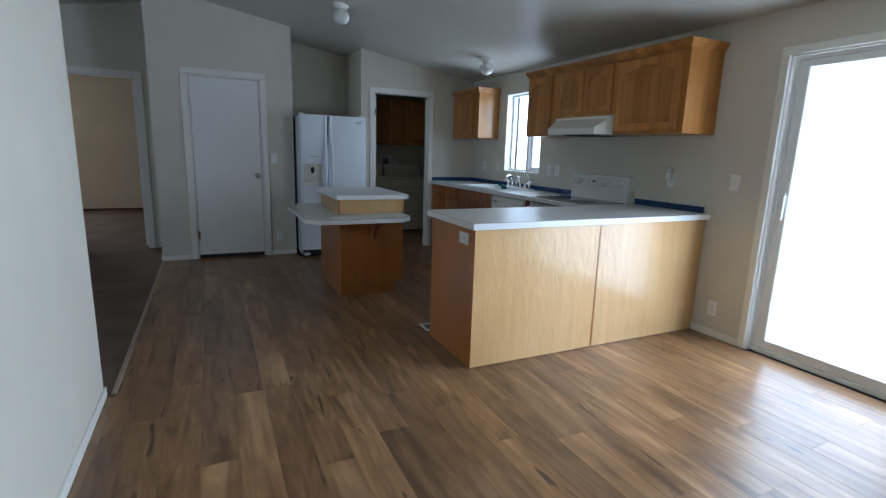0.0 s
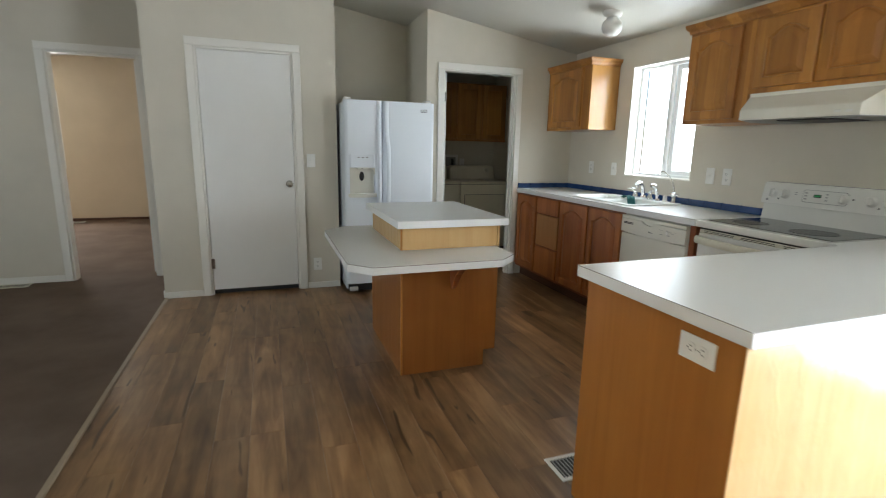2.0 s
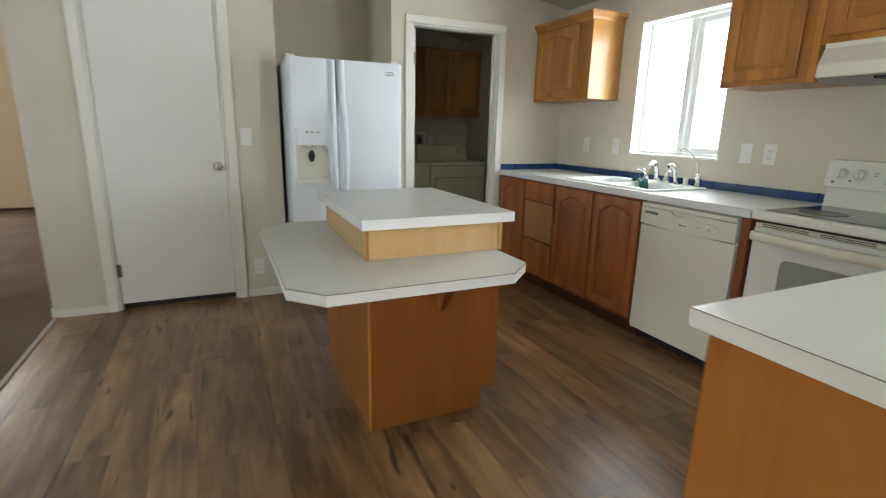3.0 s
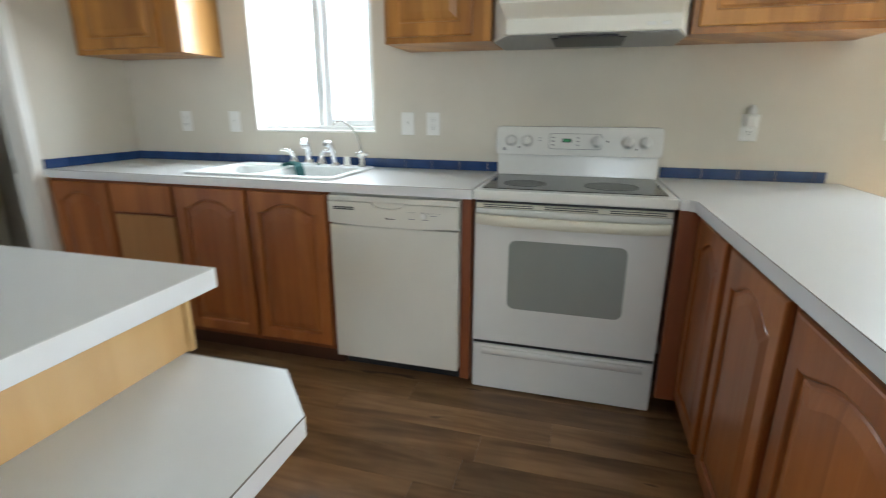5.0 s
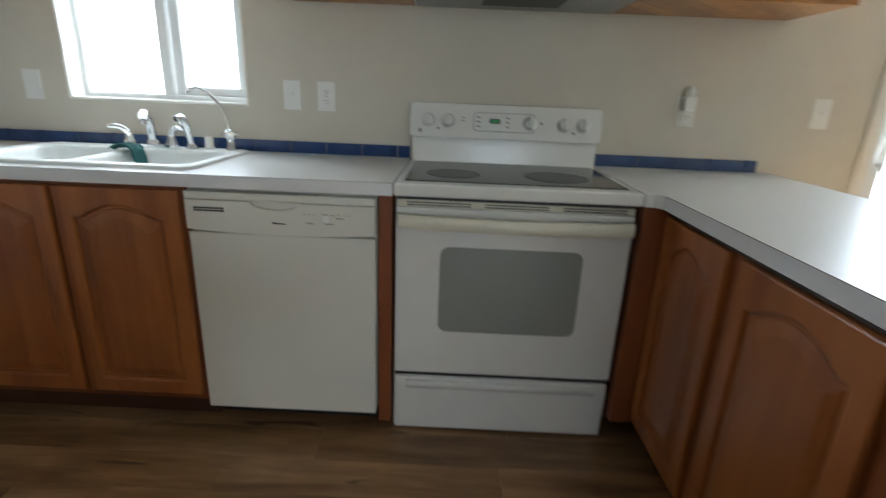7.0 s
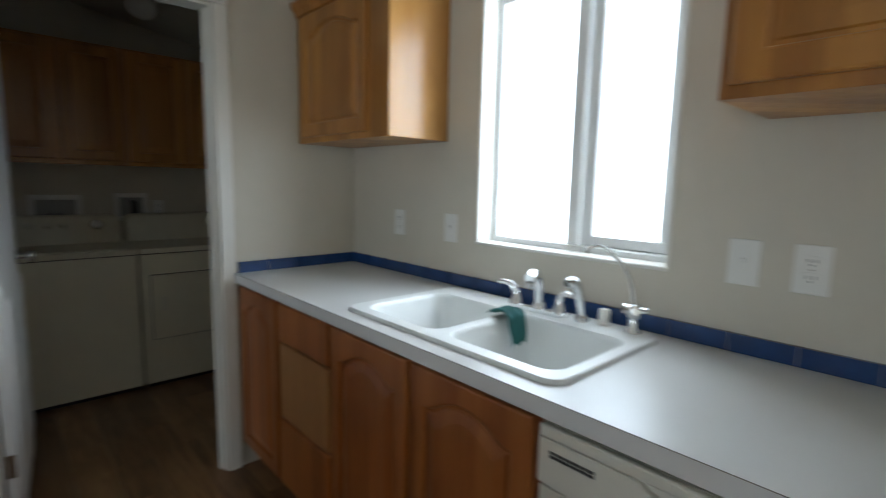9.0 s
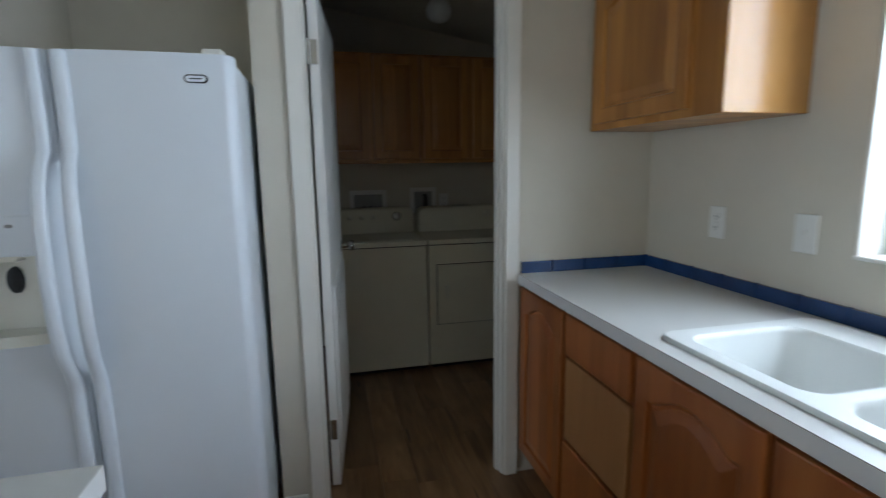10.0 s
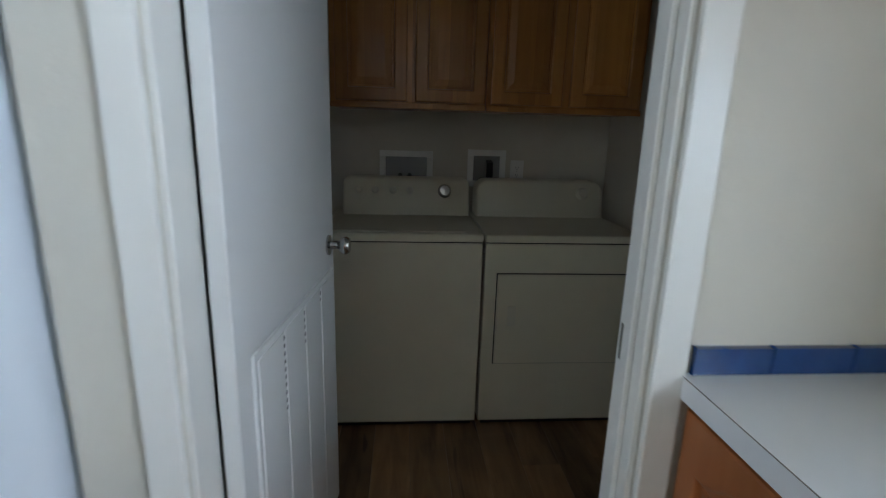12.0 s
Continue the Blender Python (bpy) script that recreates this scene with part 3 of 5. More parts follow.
def board(a, b, material=TRIM, label="low white painted baseboard"):
    tagged(part("baseboard", box(a, b, 0.003, 2), material), label, "baseboard", kind="structure")


board((-0.789, NORTH - BOARD_T, 0), (-0.491, NORTH - 0.0005, BOARD_H))
board((0.389, NORTH - BOARD_T, 0), (0.682, NORTH - 0.0005, BOARD_H))
board((1.522, NORTH - BOARD_T, 0), (1.616, NORTH - 0.0005, BOARD_H))
board((-0.79 - BOARD_T, NORTH, 0), (-0.7905, 6.949, BOARD_H + 0.01))
board((EAST - BOARD_T, 1.987, 0), (EAST - 0.0005, 2.38, BOARD_H))
board((EAST - BOARD_T, SOUTH, 0), (EAST - 0.0005, 0.03, BOARD_H))
board((DIVIDER + 0.0005, SOUTH, 0), (DIVIDER + BOARD_T, 2.775, BOARD_H))
board((-0.94, 2.7755, 0), (DIVIDER + BOARD_T, 2.775 + BOARD_T, BOARD_H))
board((WEST, 6.95 - BOARD_T, 0), (-1.754, 6.9495, BOARD_H + 0.012))
board((WEST, BED_NORTH - BOARD_T, 0), (0.609, BED_NORTH - 0.0005, 0.045), KICK, "low dark brown bedroom baseboard")
tagged(part("trim", prism([(RIDGE - 0.014, 0.0), (RIDGE + 0.014, 0.0), (RIDGE + 0.010, 0.008), (RIDGE - 0.010, 0.010)], 1, 2.79, NORTH), STRIP), "thin tan carpet transition strip", "trim", kind="structure")


# ---- cabinets ----
def arch(u, rise):
    """Cathedral head: flat shoulders and a round middle; u from -1 to 1."""
    s = abs(u) / 0.80
    return 0.0 if s >= 1 else rise * (math.cos(s * math.pi / 2) ** 0.85)


def cabinet_door(owner, m, w, h, rise=0.045, stile=0.055, name="door", material=None, thick=0.019):
    """Raised-panel door; local x right, z up, front at -y, placed by m."""
    n = 14
    us = [1 - 2 * i / n for i in range(n + 1)]
    low, top = stile, h - stile - rise
    half = w / 2 - stile

    def loop(inset, y):
        pts = [(w / 2 - half + inset, low + inset), (w / 2 + half - inset, low + inset)]
        pts += [(w / 2 + u * (half - inset), top + arch(u, rise) - inset) for u in us]
        return [m @ Vector((x, y, z)) for x, z in pts]

    def outer(y, e=0.0):
        pts = [(e, e), (w - e, e)] + [(e + (u + 1) / 2 * (w - 2 * e), h - e) for u in us]
        return [m @ Vector((x, y, z)) for x, z in pts]

    frame_loops = [outer(0.0), outer(-thick + 0.006), outer(-thick + 0.0015, 0.0025), outer(-thick, 0.007), loop(-0.004, -thick), loop(0.0, -thick + 0.002), loop(0.003, -thick + 0.010)]
    door = part(name, rings_mesh(frame_loops, cap1=False), material or OAK, owner)
    part("raised_panel", rings_mesh([loop(0.003, -thick + 0.010), loop(0.011, -thick + 0.0105), loop(0.015, -thick + 0.007), loop(0.040, -thick + 0.0015), loop(0.043, -thick + 0.001)], cap0=False), material or OAK, door)
    return door


def drawer_front(owner, m, w, h, material=None):
    bm = box((0, -0.019, 0), (w, 0, h), 0.005, 2)
    bmesh.ops.transform(bm, matrix=m, verts=bm.verts)
    return part("drawer_front", bm, material or OAK, owner)


def at_west(x, y_left, z):
    return Matrix.Translation((x, y_left, z)) @ FACE_WEST


BASE_FACE = 2.540
TOE = 0.10


def base_body(owner, y0, y1):
    part("body", box((BASE_FACE, y0 + 0.0015, TOE), (EAST - 0.002, y1 - 0.0015, 0.874), 0.001), FRAME, owner, "reddish face frame and carcass")
    # Toe kick coloured dark for the shade under the cabinet.
    part("toe_kick", box((BASE_FACE + 0.06, y0 + 0.0015, 0.0), (BASE_FACE + 0.075, y1 - 0.0015, TOE - 0.001)), KICK, owner, "recessed toe kick with shade in its dark colour")


LOWER = "base cabinets under the counter"
cab = thing("base_cabinet", (2.84, 5.92, 0), "honey maple base cabinet with one raised-panel door", "cabinet", LOWER)
base_body(cab, 5.723, 6.128)
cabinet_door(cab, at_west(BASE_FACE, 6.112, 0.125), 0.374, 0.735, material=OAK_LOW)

cab = thing("drawer_cabinet", (2.84, 5.53, 0), "maple drawer cabinet with one unfinished middle front", "cabinet", LOWER)
base_body(cab, 5.330, 5.723)
drawer_front(cab, at_west(BASE_FACE, 5.713, 0.715), 0.374, 0.145, OAK_LOW)
tagged(drawer_front(cab, at_west(BASE_FACE + 0.004, 5.710, 0.405), 0.368, 0.298, RAW), "paler unfinished drawer front")
drawer_front(cab, at_west(BASE_FACE, 5.713, 0.125), 0.374, 0.268, OAK_LOW)

cab = thing("sink_cabinet", (2.84, 4.93, 0), "honey maple sink cabinet with two arched doors", "cabinet", LOWER)
part("body", box((BASE_FACE, 4.4915, TOE), (EAST - 0.002, 5.3285, 0.70), 0.001), FRAME, cab, "reddish face frame and carcass")
part("face_frame", box((BASE_FACE, 4.4915, 0.7005), (BASE_FACE + 0.012, 5.3285, 0.874)), FRAME, cab, "reddish face frame")
part("toe_kick", box((BASE_FACE + 0.06, 4.4915, 0.0), (BASE_FACE + 0.075, 5.3285, TOE - 0.001)), KICK, cab, "recessed toe kick with shade in its dark colour")
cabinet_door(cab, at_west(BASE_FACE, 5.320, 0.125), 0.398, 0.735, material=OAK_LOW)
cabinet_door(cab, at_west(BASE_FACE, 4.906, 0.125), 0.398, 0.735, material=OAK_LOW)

cab = thing("filler_panel", (2.84, 3.872, 0), "narrow maple filler between dishwasher and range", "cabinet")
part("face_strip", box((BASE_FACE - 0.010, 3.842, 0.05), (EAST - 0.01, 3.884, 0.874), 0.002), FRAME, cab)

# peninsula
PEN_N, PEN_S, PEN_W = 2.984, 2.371, 1.133
pen = thing("peninsula_cabinet", (1.9, 2.7, 0), "maple peninsula cabinet with arched doors and veneer back", "cabinet", LOWER)
part("body", box((PEN_W + 0.006, PEN_S + 0.008, TOE), (EAST - 0.014, PEN_N, 0.874)), FRAME, pen, "reddish face frame and carcass")
part("toe_kick", box((PEN_W + 0.006, PEN_S + 0.008, 0.0), (EAST - 0.014, PEN_N - 0.06, TOE - 0.001)), FRAME, pen)
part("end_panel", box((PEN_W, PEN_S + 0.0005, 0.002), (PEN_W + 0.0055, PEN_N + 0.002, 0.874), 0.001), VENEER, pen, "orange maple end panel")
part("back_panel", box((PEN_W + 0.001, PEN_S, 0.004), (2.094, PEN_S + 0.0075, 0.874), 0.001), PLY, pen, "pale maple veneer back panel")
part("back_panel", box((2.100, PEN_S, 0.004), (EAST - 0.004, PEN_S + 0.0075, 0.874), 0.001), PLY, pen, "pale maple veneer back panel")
part("panel_batten", box((2.090, PEN_S - 0.003, 0.004), (2.1045, PEN_S - 0.0003, 0.872), 0.001), OAK, pen, "thin joint strip between the panels")
# Dark strip stands for the shade between door tops and counter.
part("finger_shade_strip", box((PEN_W + 0.008, PEN_N + 0.0005, 0.8525), (2.516, PEN_N + 0.004, 0.873)), COVE, pen, "dark strip for the shade in the finger gap")
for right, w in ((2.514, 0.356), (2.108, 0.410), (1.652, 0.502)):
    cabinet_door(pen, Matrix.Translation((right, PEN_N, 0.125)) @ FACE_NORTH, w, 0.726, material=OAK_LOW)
part("corner_stile", box((2.518, PEN_N + 0.001, TOE), (BASE_FACE + 0.02, 3.068, 0.874), 0.002), FRAME, pen)

# upper cabinets
UP_FACE, UP_Z0, UP_Z1 = 2.785, 1.497, 2.085


def crown(owner, x_face, y0, y1, z, ends=(True, True)):
    """Stepped crown along the face, returned at the open ends."""
    flare = [(0.0, 0.0), (-0.006, 0.004), (-0.010, 0.018), (-0.026, 0.036), (-0.030, 0.052), (-0.030, 0.060)]
    rows = []
    for d, h in flare:
        ya = y0 + (d if ends[0] else 0)
        yb = y1 - (d if ends[1] else 0)
        rows.append([(EAST - 0.002, ya, z + h), (x_face + d, ya, z + h), (x_face + d, yb, z + h), (EAST - 0.002, yb, z + h)])
    part("crown", rings_mesh(rows), OAK, owner, "stepped crown moulding")


UPPER = "wall cabinets of the kitchen"
cab = thing("wall_cabinet", (2.96, 2.72, UP_Z0), "honey maple wall cabinet with a large arched door", "cabinet", UPPER)
part("body", box((UP_FACE, 2.398, UP_Z0), (EAST - 0.002, 3.068, UP_Z1), 0.001), OAK, cab)
cabinet_door(cab, at_west(UP_FACE, 3.046, UP_Z0 + 0.025), 0.595, 0.535)
crown(cab, UP_FACE - 0.004, 2.398, 3.068, UP_Z1 - 0.012, (True, False))
cab = thing("wall_cabinet", (2.96, 3.45, 1.67), "short maple wall cabinet with two arched doors above the hood", "cabinet", UPPER)
part("body", box((UP_FACE, 3.071, 1.655), (EAST - 0.002, 3.829, UP_Z1), 0.001), OAK, cab)
cabinet_door(cab, at_west(UP_FACE, 3.795, 1.685), 0.335, 0.375)
cabinet_door(cab, at_west(UP_FACE, 3.442, 1.685), 0.335, 0.375)
crown(cab, UP_FACE - 0.004, 3.0685, 3.8315, UP_Z1 - 0.012, (False, False))
cab = thing("wall_cabinet", (2.96, 4.07, UP_Z0), "honey maple wall cabinet with one narrow arched door", "cabinet", UPPER)
part("body", box((UP_FACE, 3.832, UP_Z0), (EAST - 0.002, 4.305, UP_Z1), 0.001), OAK, cab)
cabinet_door(cab, at_west(UP_FACE, 4.285, UP_Z0 + 0.025), 0.375, 0.535)
crown(cab, UP_FACE - 0.004, 3.832, 4.305, UP_Z1 - 0.012, (False, True))
cab = thing("corner_wall_cabinet", (2.98, 5.78, UP_Z0), "honey maple corner wall cabinet with a glossy end panel", "cabinet", UPPER)
part("body", box((UP_FACE + 0.045, 5.43, UP_Z0), (EAST - 0.002, NORTH - 0.003, UP_Z1 - 0.02), 0.001), OAK, cab)
cabinet_door(cab, at_west(UP_FACE + 0.045, 6.075, UP_Z0 + 0.025), 0.52, 0.52)
crown(cab, UP_FACE + 0.041, 5.43, NORTH - 0.003, UP_Z1 - 0.032, (True, False))
part("end_panel", box((UP_FACE + 0.0455, 5.4265, UP_Z0 + 0.001), (EAST - 0.003, 5.4298, UP_Z1 - 0.034), 0.001), OAK_GLOSS, cab, "glossy maple end panel")


# ---- counters ----
CT, SLAB = 0.915, 0.040
SINK_HOLE = (2.585, 2.985, 4.515, 5.275)


def slab_with_hole(x0, x1, y0, y1, hole, z0, z1):
    bm = bmesh.new()
    for z in (z0, z1):
        o = [bm.verts.new((x, y, z)) for x, y in ((x0, y0), (x1, y0), (x1, y1), (x0, y1))]
        i = [bm.verts.new((x, y, z)) for x, y in ((hole[0], hole[2]), (hole[1], hole[2]), (hole[1], hole[3]), (hole[0], hole[3]))]
        for k in range(4):
            bm.faces.new((o[k], o[(k + 1) % 4], i[(k + 1) % 4], i[k]))
        if z == z0:
            lo, li = o, i
        else:
            for k in range(4):
                bm.faces.new((lo[k], lo[(k + 1) % 4], o[(k + 1) % 4], o[k]))
                bm.faces.new((li[k], li[(k + 1) % 4], i[(k + 1) % 4], i[k]))
    return bm


counter = thing("countertop", (2.82, 5.0, CT - SLAB), "white laminate kitchen countertop with square edges", "countertop", "laminate countertops")
slab("slab", slab_with_hole(2.510, EAST - 0.001, 3.840, NORTH - 0.001, SINK_HOLE, CT - SLAB, CT), counter)
part("seam_line", box((2.5095, 3.840, CT - 0.0010), (2.5108, NORTH - 0.001, CT + 0.0003)), SEAM, counter, "thin brownish laminate seam")

pen_top = thing("countertop", (2.1, 2.7, CT - SLAB), "white laminate peninsula countertop with a chamfered inner corner", "countertop", "laminate countertops")
outline = [(1.102, 2.338), (EAST - 0.001, 2.338), (EAST - 0.001, 3.074), (2.510, 3.074), (2.510, 3.046), (2.488, 3.024), (1.102, 3.016)]
slab("slab", prism(outline, 2, CT - SLAB, CT, 0.0012), pen_top)
bm = box((1.1008, 2.3370, CT - 0.0014), (EAST - 0.002, 2.3384, CT + 0.0002))
box((1.1008, 2.3384, CT - 0.0014), (1.1022, 3.0155, CT + 0.0002), bm=bm)
prism([(1.1008, 3.0156), (2.488, 3.0236), (2.488, 3.0250), (1.1008, 3.0170)], 2, CT - 0.0014, CT + 0.0002, bm=bm)
part("seam_line", bm, SEAM, pen_top, "thin brownish laminate seam")

# blue tile upstand, each tile a piece
upstand = thing("tile_upstand", (3.12, 5.0, CT), "row of cobalt blue glazed tiles along the wall", "backsplash")
part("grout_bed", box((EAST - 0.007, 3.846, CT), (EAST - 0.001, NORTH - 0.008, CT + 0.047)), GROUT, upstand, "pale grout")
part("grout_bed", box((2.530, NORTH - 0.007, CT), (EAST - 0.001, NORTH - 0.001, CT + 0.047)), GROUT, upstand, "pale grout")
part("grout_bed", box((EAST - 0.007, 2.395, CT), (EAST - 0.001, 3.072, CT + 0.047)), GROUT, upstand, "pale grout")
tile_y = bpy.data.meshes.new("tile_y")
bm = box((0, 0, 0), (-0.010, 0.1475, 0.048), 0.002, 2)
bm.to_mesh(tile_y)
tile_y.materials.append(TILE)
tile_x = bpy.data.meshes.new("tile_x")
bm = box((0, 0, 0), (0.1475, -0.010, 0.048), 0.002, 2)
bm.to_mesh(tile_x)
tile_x.materials.append(TILE)


def tile(mesh, x, y, size=1.0):
    ob = new("tile", mesh)
    ob.parent = upstand
    ob.location = Vector((x, y, CT + 0.0005)) - BASE[upstand.name]
    if mesh is tile_y:
        ob.scale.y = size
    else:
        ob.scale.x = size


tile(tile_y, EAST - 0.001, 5.9915, 0.86)
for k in range(1, 15):
    tile(tile_y, EAST - 0.001, 6.1415 - 0.15 * (k + 1))
tile(tile_y, EAST - 0.001, 3.8395, 0.335)
for k in range(4):
    tile(tile_x, 2.528 if k == 3 else 3.119 - 0.15 * (k + 1), NORTH - 0.001, 0.93 if k == 3 else 1.0)
for y, size in ((2.395, 0.29), (2.440, 1.0), (2.590, 1.0), (2.740, 1.0), (2.890, 1.2)):
    tile(tile_y, EAST - 0.001, y, size)


# ---- island ----
island = thing("kitchen_island", (1.07, 4.55, 0), "two-level maple island with white laminate tops", "island")
IX0, IX1, IY0, IY1 = 0.756, 1.352, 4.15, 4.965
part("body", box((IX0 + 0.006, IY0 + 0.006, TOE), (IX1, IY1, 0.70)), OAK, island)
part("plinth", box((IX0 + 0.006, IY0 + 0.006, 0.0), (IX1 - 0.075, IY1 - 0.004, TOE - 0.001)), OAK, island)
# Shade on the island's front and side is put into the veneer colour.
part("front_panel", prism([(IX0, 0.002), (IX1 - 0.075, 0.002), (IX1 - 0.075, TOE), (IX1 + 0.001, TOE), (IX1 + 0.001, 0.70), (IX0, 0.70)], 1, IY0, IY0 + 0.0055), VENEER_SHADED, island, "reddish maple front panel, darkened for its shade")
part("side_panel", box((IX0, IY0 + 0.006, 0.002), (IX0 + 0.0055, IY1, 0.70)), VENEER_SHADED, island)
part("corner_bead", box((IX0 - 0.002, IY0 - 0.002, 0.002), (IX0 + 0.010, IY0 + 0.010, 0.6995), 0.002), OAK, island)
cabinet_door(island, Matrix.Translation((IX1, 4.20, 0.125)) @ Matrix.Rotation(radians(90), 4, "Z"), 0.36, 0.55)
cabinet_door(island, Matrix.Translation((IX1, 4.58, 0.125)) @ Matrix.Rotation(radians(90), 4, "Z"), 0.36, 0.55)
low = [(0.535, 3.833), (1.224, 3.833), (1.346, 3.945), (1.346, 5.09), (0.58, 5.09), (0.428, 4.95), (0.428, 3.945)]
lower = slab("lower_top", prism(low, 2, 0.702, 0.742, 0.0012), island, "white laminate lower top with clipped corners")
bm = bmesh.new()
for (ax, ay), (bx, by) in zip(low, low[1:] + low[:1]):
    d = Vector((bx - ax, by - ay, 0)).normalized()
    n = Vector((d.y, -d.x, 0)) * 0.0007
    pts = [(ax + n.x, ay + n.y), (bx + n.x, by + n.y), (bx - n.x, by - n.y), (ax - n.x, ay - n.y)]
    prism(pts, 2, 0.7398, 0.7424, bm=bm)
part("seam_line", bm, SEAM, lower, "thin brownish laminate seam")
part("riser", box((IX0 + 0.008, IY0 + 0.03, 0.7425), (IX1 + 0.012, IY1, 0.872), 0.001), PLY, island, "pale maple riser between the tops")
part("riser_bead", box((IX0 + 0.002, IY0 + 0.024, 0.7425), (IX0 + 0.014, IY0 + 0.036, 0.872), 0.002), OAK, island)
part("riser_bead", box((IX1 + 0.0, IY0 + 0.022, 0.7425), (IX1 + 0.016, IY0 + 0.0295, 0.872), 0.001), PLY, island)
upper = slab("upper_top", box((0.731, 4.128, 0.8725), (1.400, 5.03, 0.9145), 0.0012), island, "white laminate raised top")
profile = [(0.701, 0.22, 0.022), (0.684, 0.215, 0.022), (0.655, 0.15, 0.021), (0.615, 0.10, 0.019), (0.57, 0.065, 0.016), (0.535, 0.045, 0.012), (0.51, 0.02, 0.007)]
part("corbel", rings_mesh([[(1.064 - w, IY0 - 0.0006, z), (1.064 - w, IY0 - d, z), (1.064 + w, IY0 - d, z), (1.064 + w, IY0 - 0.0006, z)] for z, d, w in profile]), FRAME, island, "small tapered reddish corbel")


# ---- range ----
RY0, RY1 = 3.077, 3.836
RYC = (RY0 + RY1) / 2
stove = thing("electric_range", (2.83, RYC, 0), "white freestanding electric range with black glass cooktop", "stove")
part("body", box((2.575, RY0, 0.004), (3.11, RY1, 0.868), 0.003), ENAMEL, stove)
part("drawer", prism([(2.572, 0.006), (2.558, 0.010), (2.553, 0.20), (2.556, 0.222), (2.572, 0.228)], 1, RY0 + 0.006, RY1 - 0.006, 0.002), ENAMEL, stove, "white storage drawer")
lip = [(2.5538, 0.176), (2.547, 0.183), (2.5425, 0.193), (2.5425, 0.203), (2.547, 0.210), (2.5575, 0.2135)]
part("drawer_grip", prism(lip, 1, RY0 + 0.045, RY1 - 0.045, 0.002), ENAMEL, stove, "rounded pull lip", True)
part("oven_gap", box((2.560, RY0 + 0.006, 0.2285), (2.574, RY1 - 0.006, 0.2445)), BLACK, stove)
door = part("oven_door", box((2.545, RY0 + 0.004, 0.246), (2.5735, RY1 - 0.004, 0.8365), 0.005, 2), ENAMEL, stove, "white oven door")


def yz_plate(pts, yc, zc, x0, x1):
    return rings_mesh([[(x1, yc + a, zc + b) for a, b in pts], [(x0, yc + a, zc + b) for a, b in pts]])


part("oven_window", yz_plate(rounded(0.46, 0.30, 0.03), RYC, 0.56, 2.5432, 2.546), OVEN_GLASS, door, "smoked grey oven window")
hand = [(2.546, RY0 + 0.010, 0.800), (2.520, RY0 + 0.016, 0.803), (2.508, RY0 + 0.10, 0.800), (2.503, RYC, 0.797), (2.508, RY1 - 0.10, 0.800), (2.520, RY1 - 0.016, 0.803), (2.546, RY1 - 0.010, 0.800)]
rows = [[(x - 0.009 + dx, y, z - 0.002 + dz) for dx, dz in ((0.012, 0.014), (0.004, 0.021), (-0.004, 0.019), (-0.010, 0.008), (-0.010, -0.012), (-0.004, -0.022), (0.006, -0.022), (0.012, -0.012))] for x, y, z in hand]
part("handle", rings_mesh(rows), CREAM, door, "flat cream bowed oven handle", True)
part("vent_strip", box((2.548, RY0 + 0.006, 0.8375), (2.572, RY1 - 0.006, 0.859), 0.002), CREAM, stove)
for k in range(3):
    a = RY0 + 0.03 + k * 0.245
    part("vent_slot", box((2.5468, a, 0.842), (2.5485, a + 0.20, 0.8455)), BLACK, stove)
    part("vent_slot", box((2.5468, a, 0.850), (2.5485, a + 0.20, 0.8535)), BLACK, stove)
top = part("cooktop", box((2.516, RY0 - 0.001, 0.874), (3.045, RY1 + 0.001, 0.914), 0.006, 2), ENAMEL, stove, "white cooktop rim")
part("rim_gap", box((2.553, RY0 + 0.004, 0.8595), (2.574, RY1 - 0.004, 0.8738)), BLACK, stove)
part("glass_top", box((2.572, RY0 + 0.028, 0.9142), (3.035, RY1 - 0.028, 0.9168), 0.001), CERAMIC_GLASS, top, "black glass cooking surface")
for x, y, r in ((2.738, 3.655, 0.092), (2.745, 3.300, 0.110)):
    part("burner_mark", lathe([(r, 0.0), (r, 0.0003), (0.0, 0.0003)], Matrix.Translation((x, y, 0.9168)), 40), BURNER, top, "dark burner field")
    part("burner_ring", lathe([(r, 0.0), (r, 0.0004), (r - 0.004, 0.0004), (r - 0.004, 0.0)], Matrix.Translation((x, y, 0.9172)), 40, caps=False), RING, top, "grey printed burner ring")
guard = [(3.037, 0.915), (3.048, 1.010), (3.066, 1.120), (3.118, 1.130), (3.118, 0.87), (3.046, 0.87)]
back = part("backguard", prism(guard, 1, RY0 + 0.012, RY1 - 0.012, 0.003), ENAMEL, stove, "white backguard riser")
head = rounded(RY1 - RY0 + 0.002, 0.132, 0.016, 5)
rows = [[(3.026 + (b + 0.058) * 0.178 + x + (0.0 if x < 0.05 else 0.03 - (b + 0.066) * 0.17), RYC + a * s, 1.078 + b * s) for a, b in head] for x, s in ((0.085, 0.99), (0.010, 1.0), (0.003, 0.995), (-0.0005, 0.975))]
part("control_head", rings_mesh(rows), ENAMEL, back, "white rounded control panel")
LEAN = Matrix.Rotation(radians(-90 + 10), 4, "Y")


def on_guard(y, z):
    return Matrix.Translation((3.026 + (z - 1.02) * 0.178 - 0.001, y, z)) @ LEAN


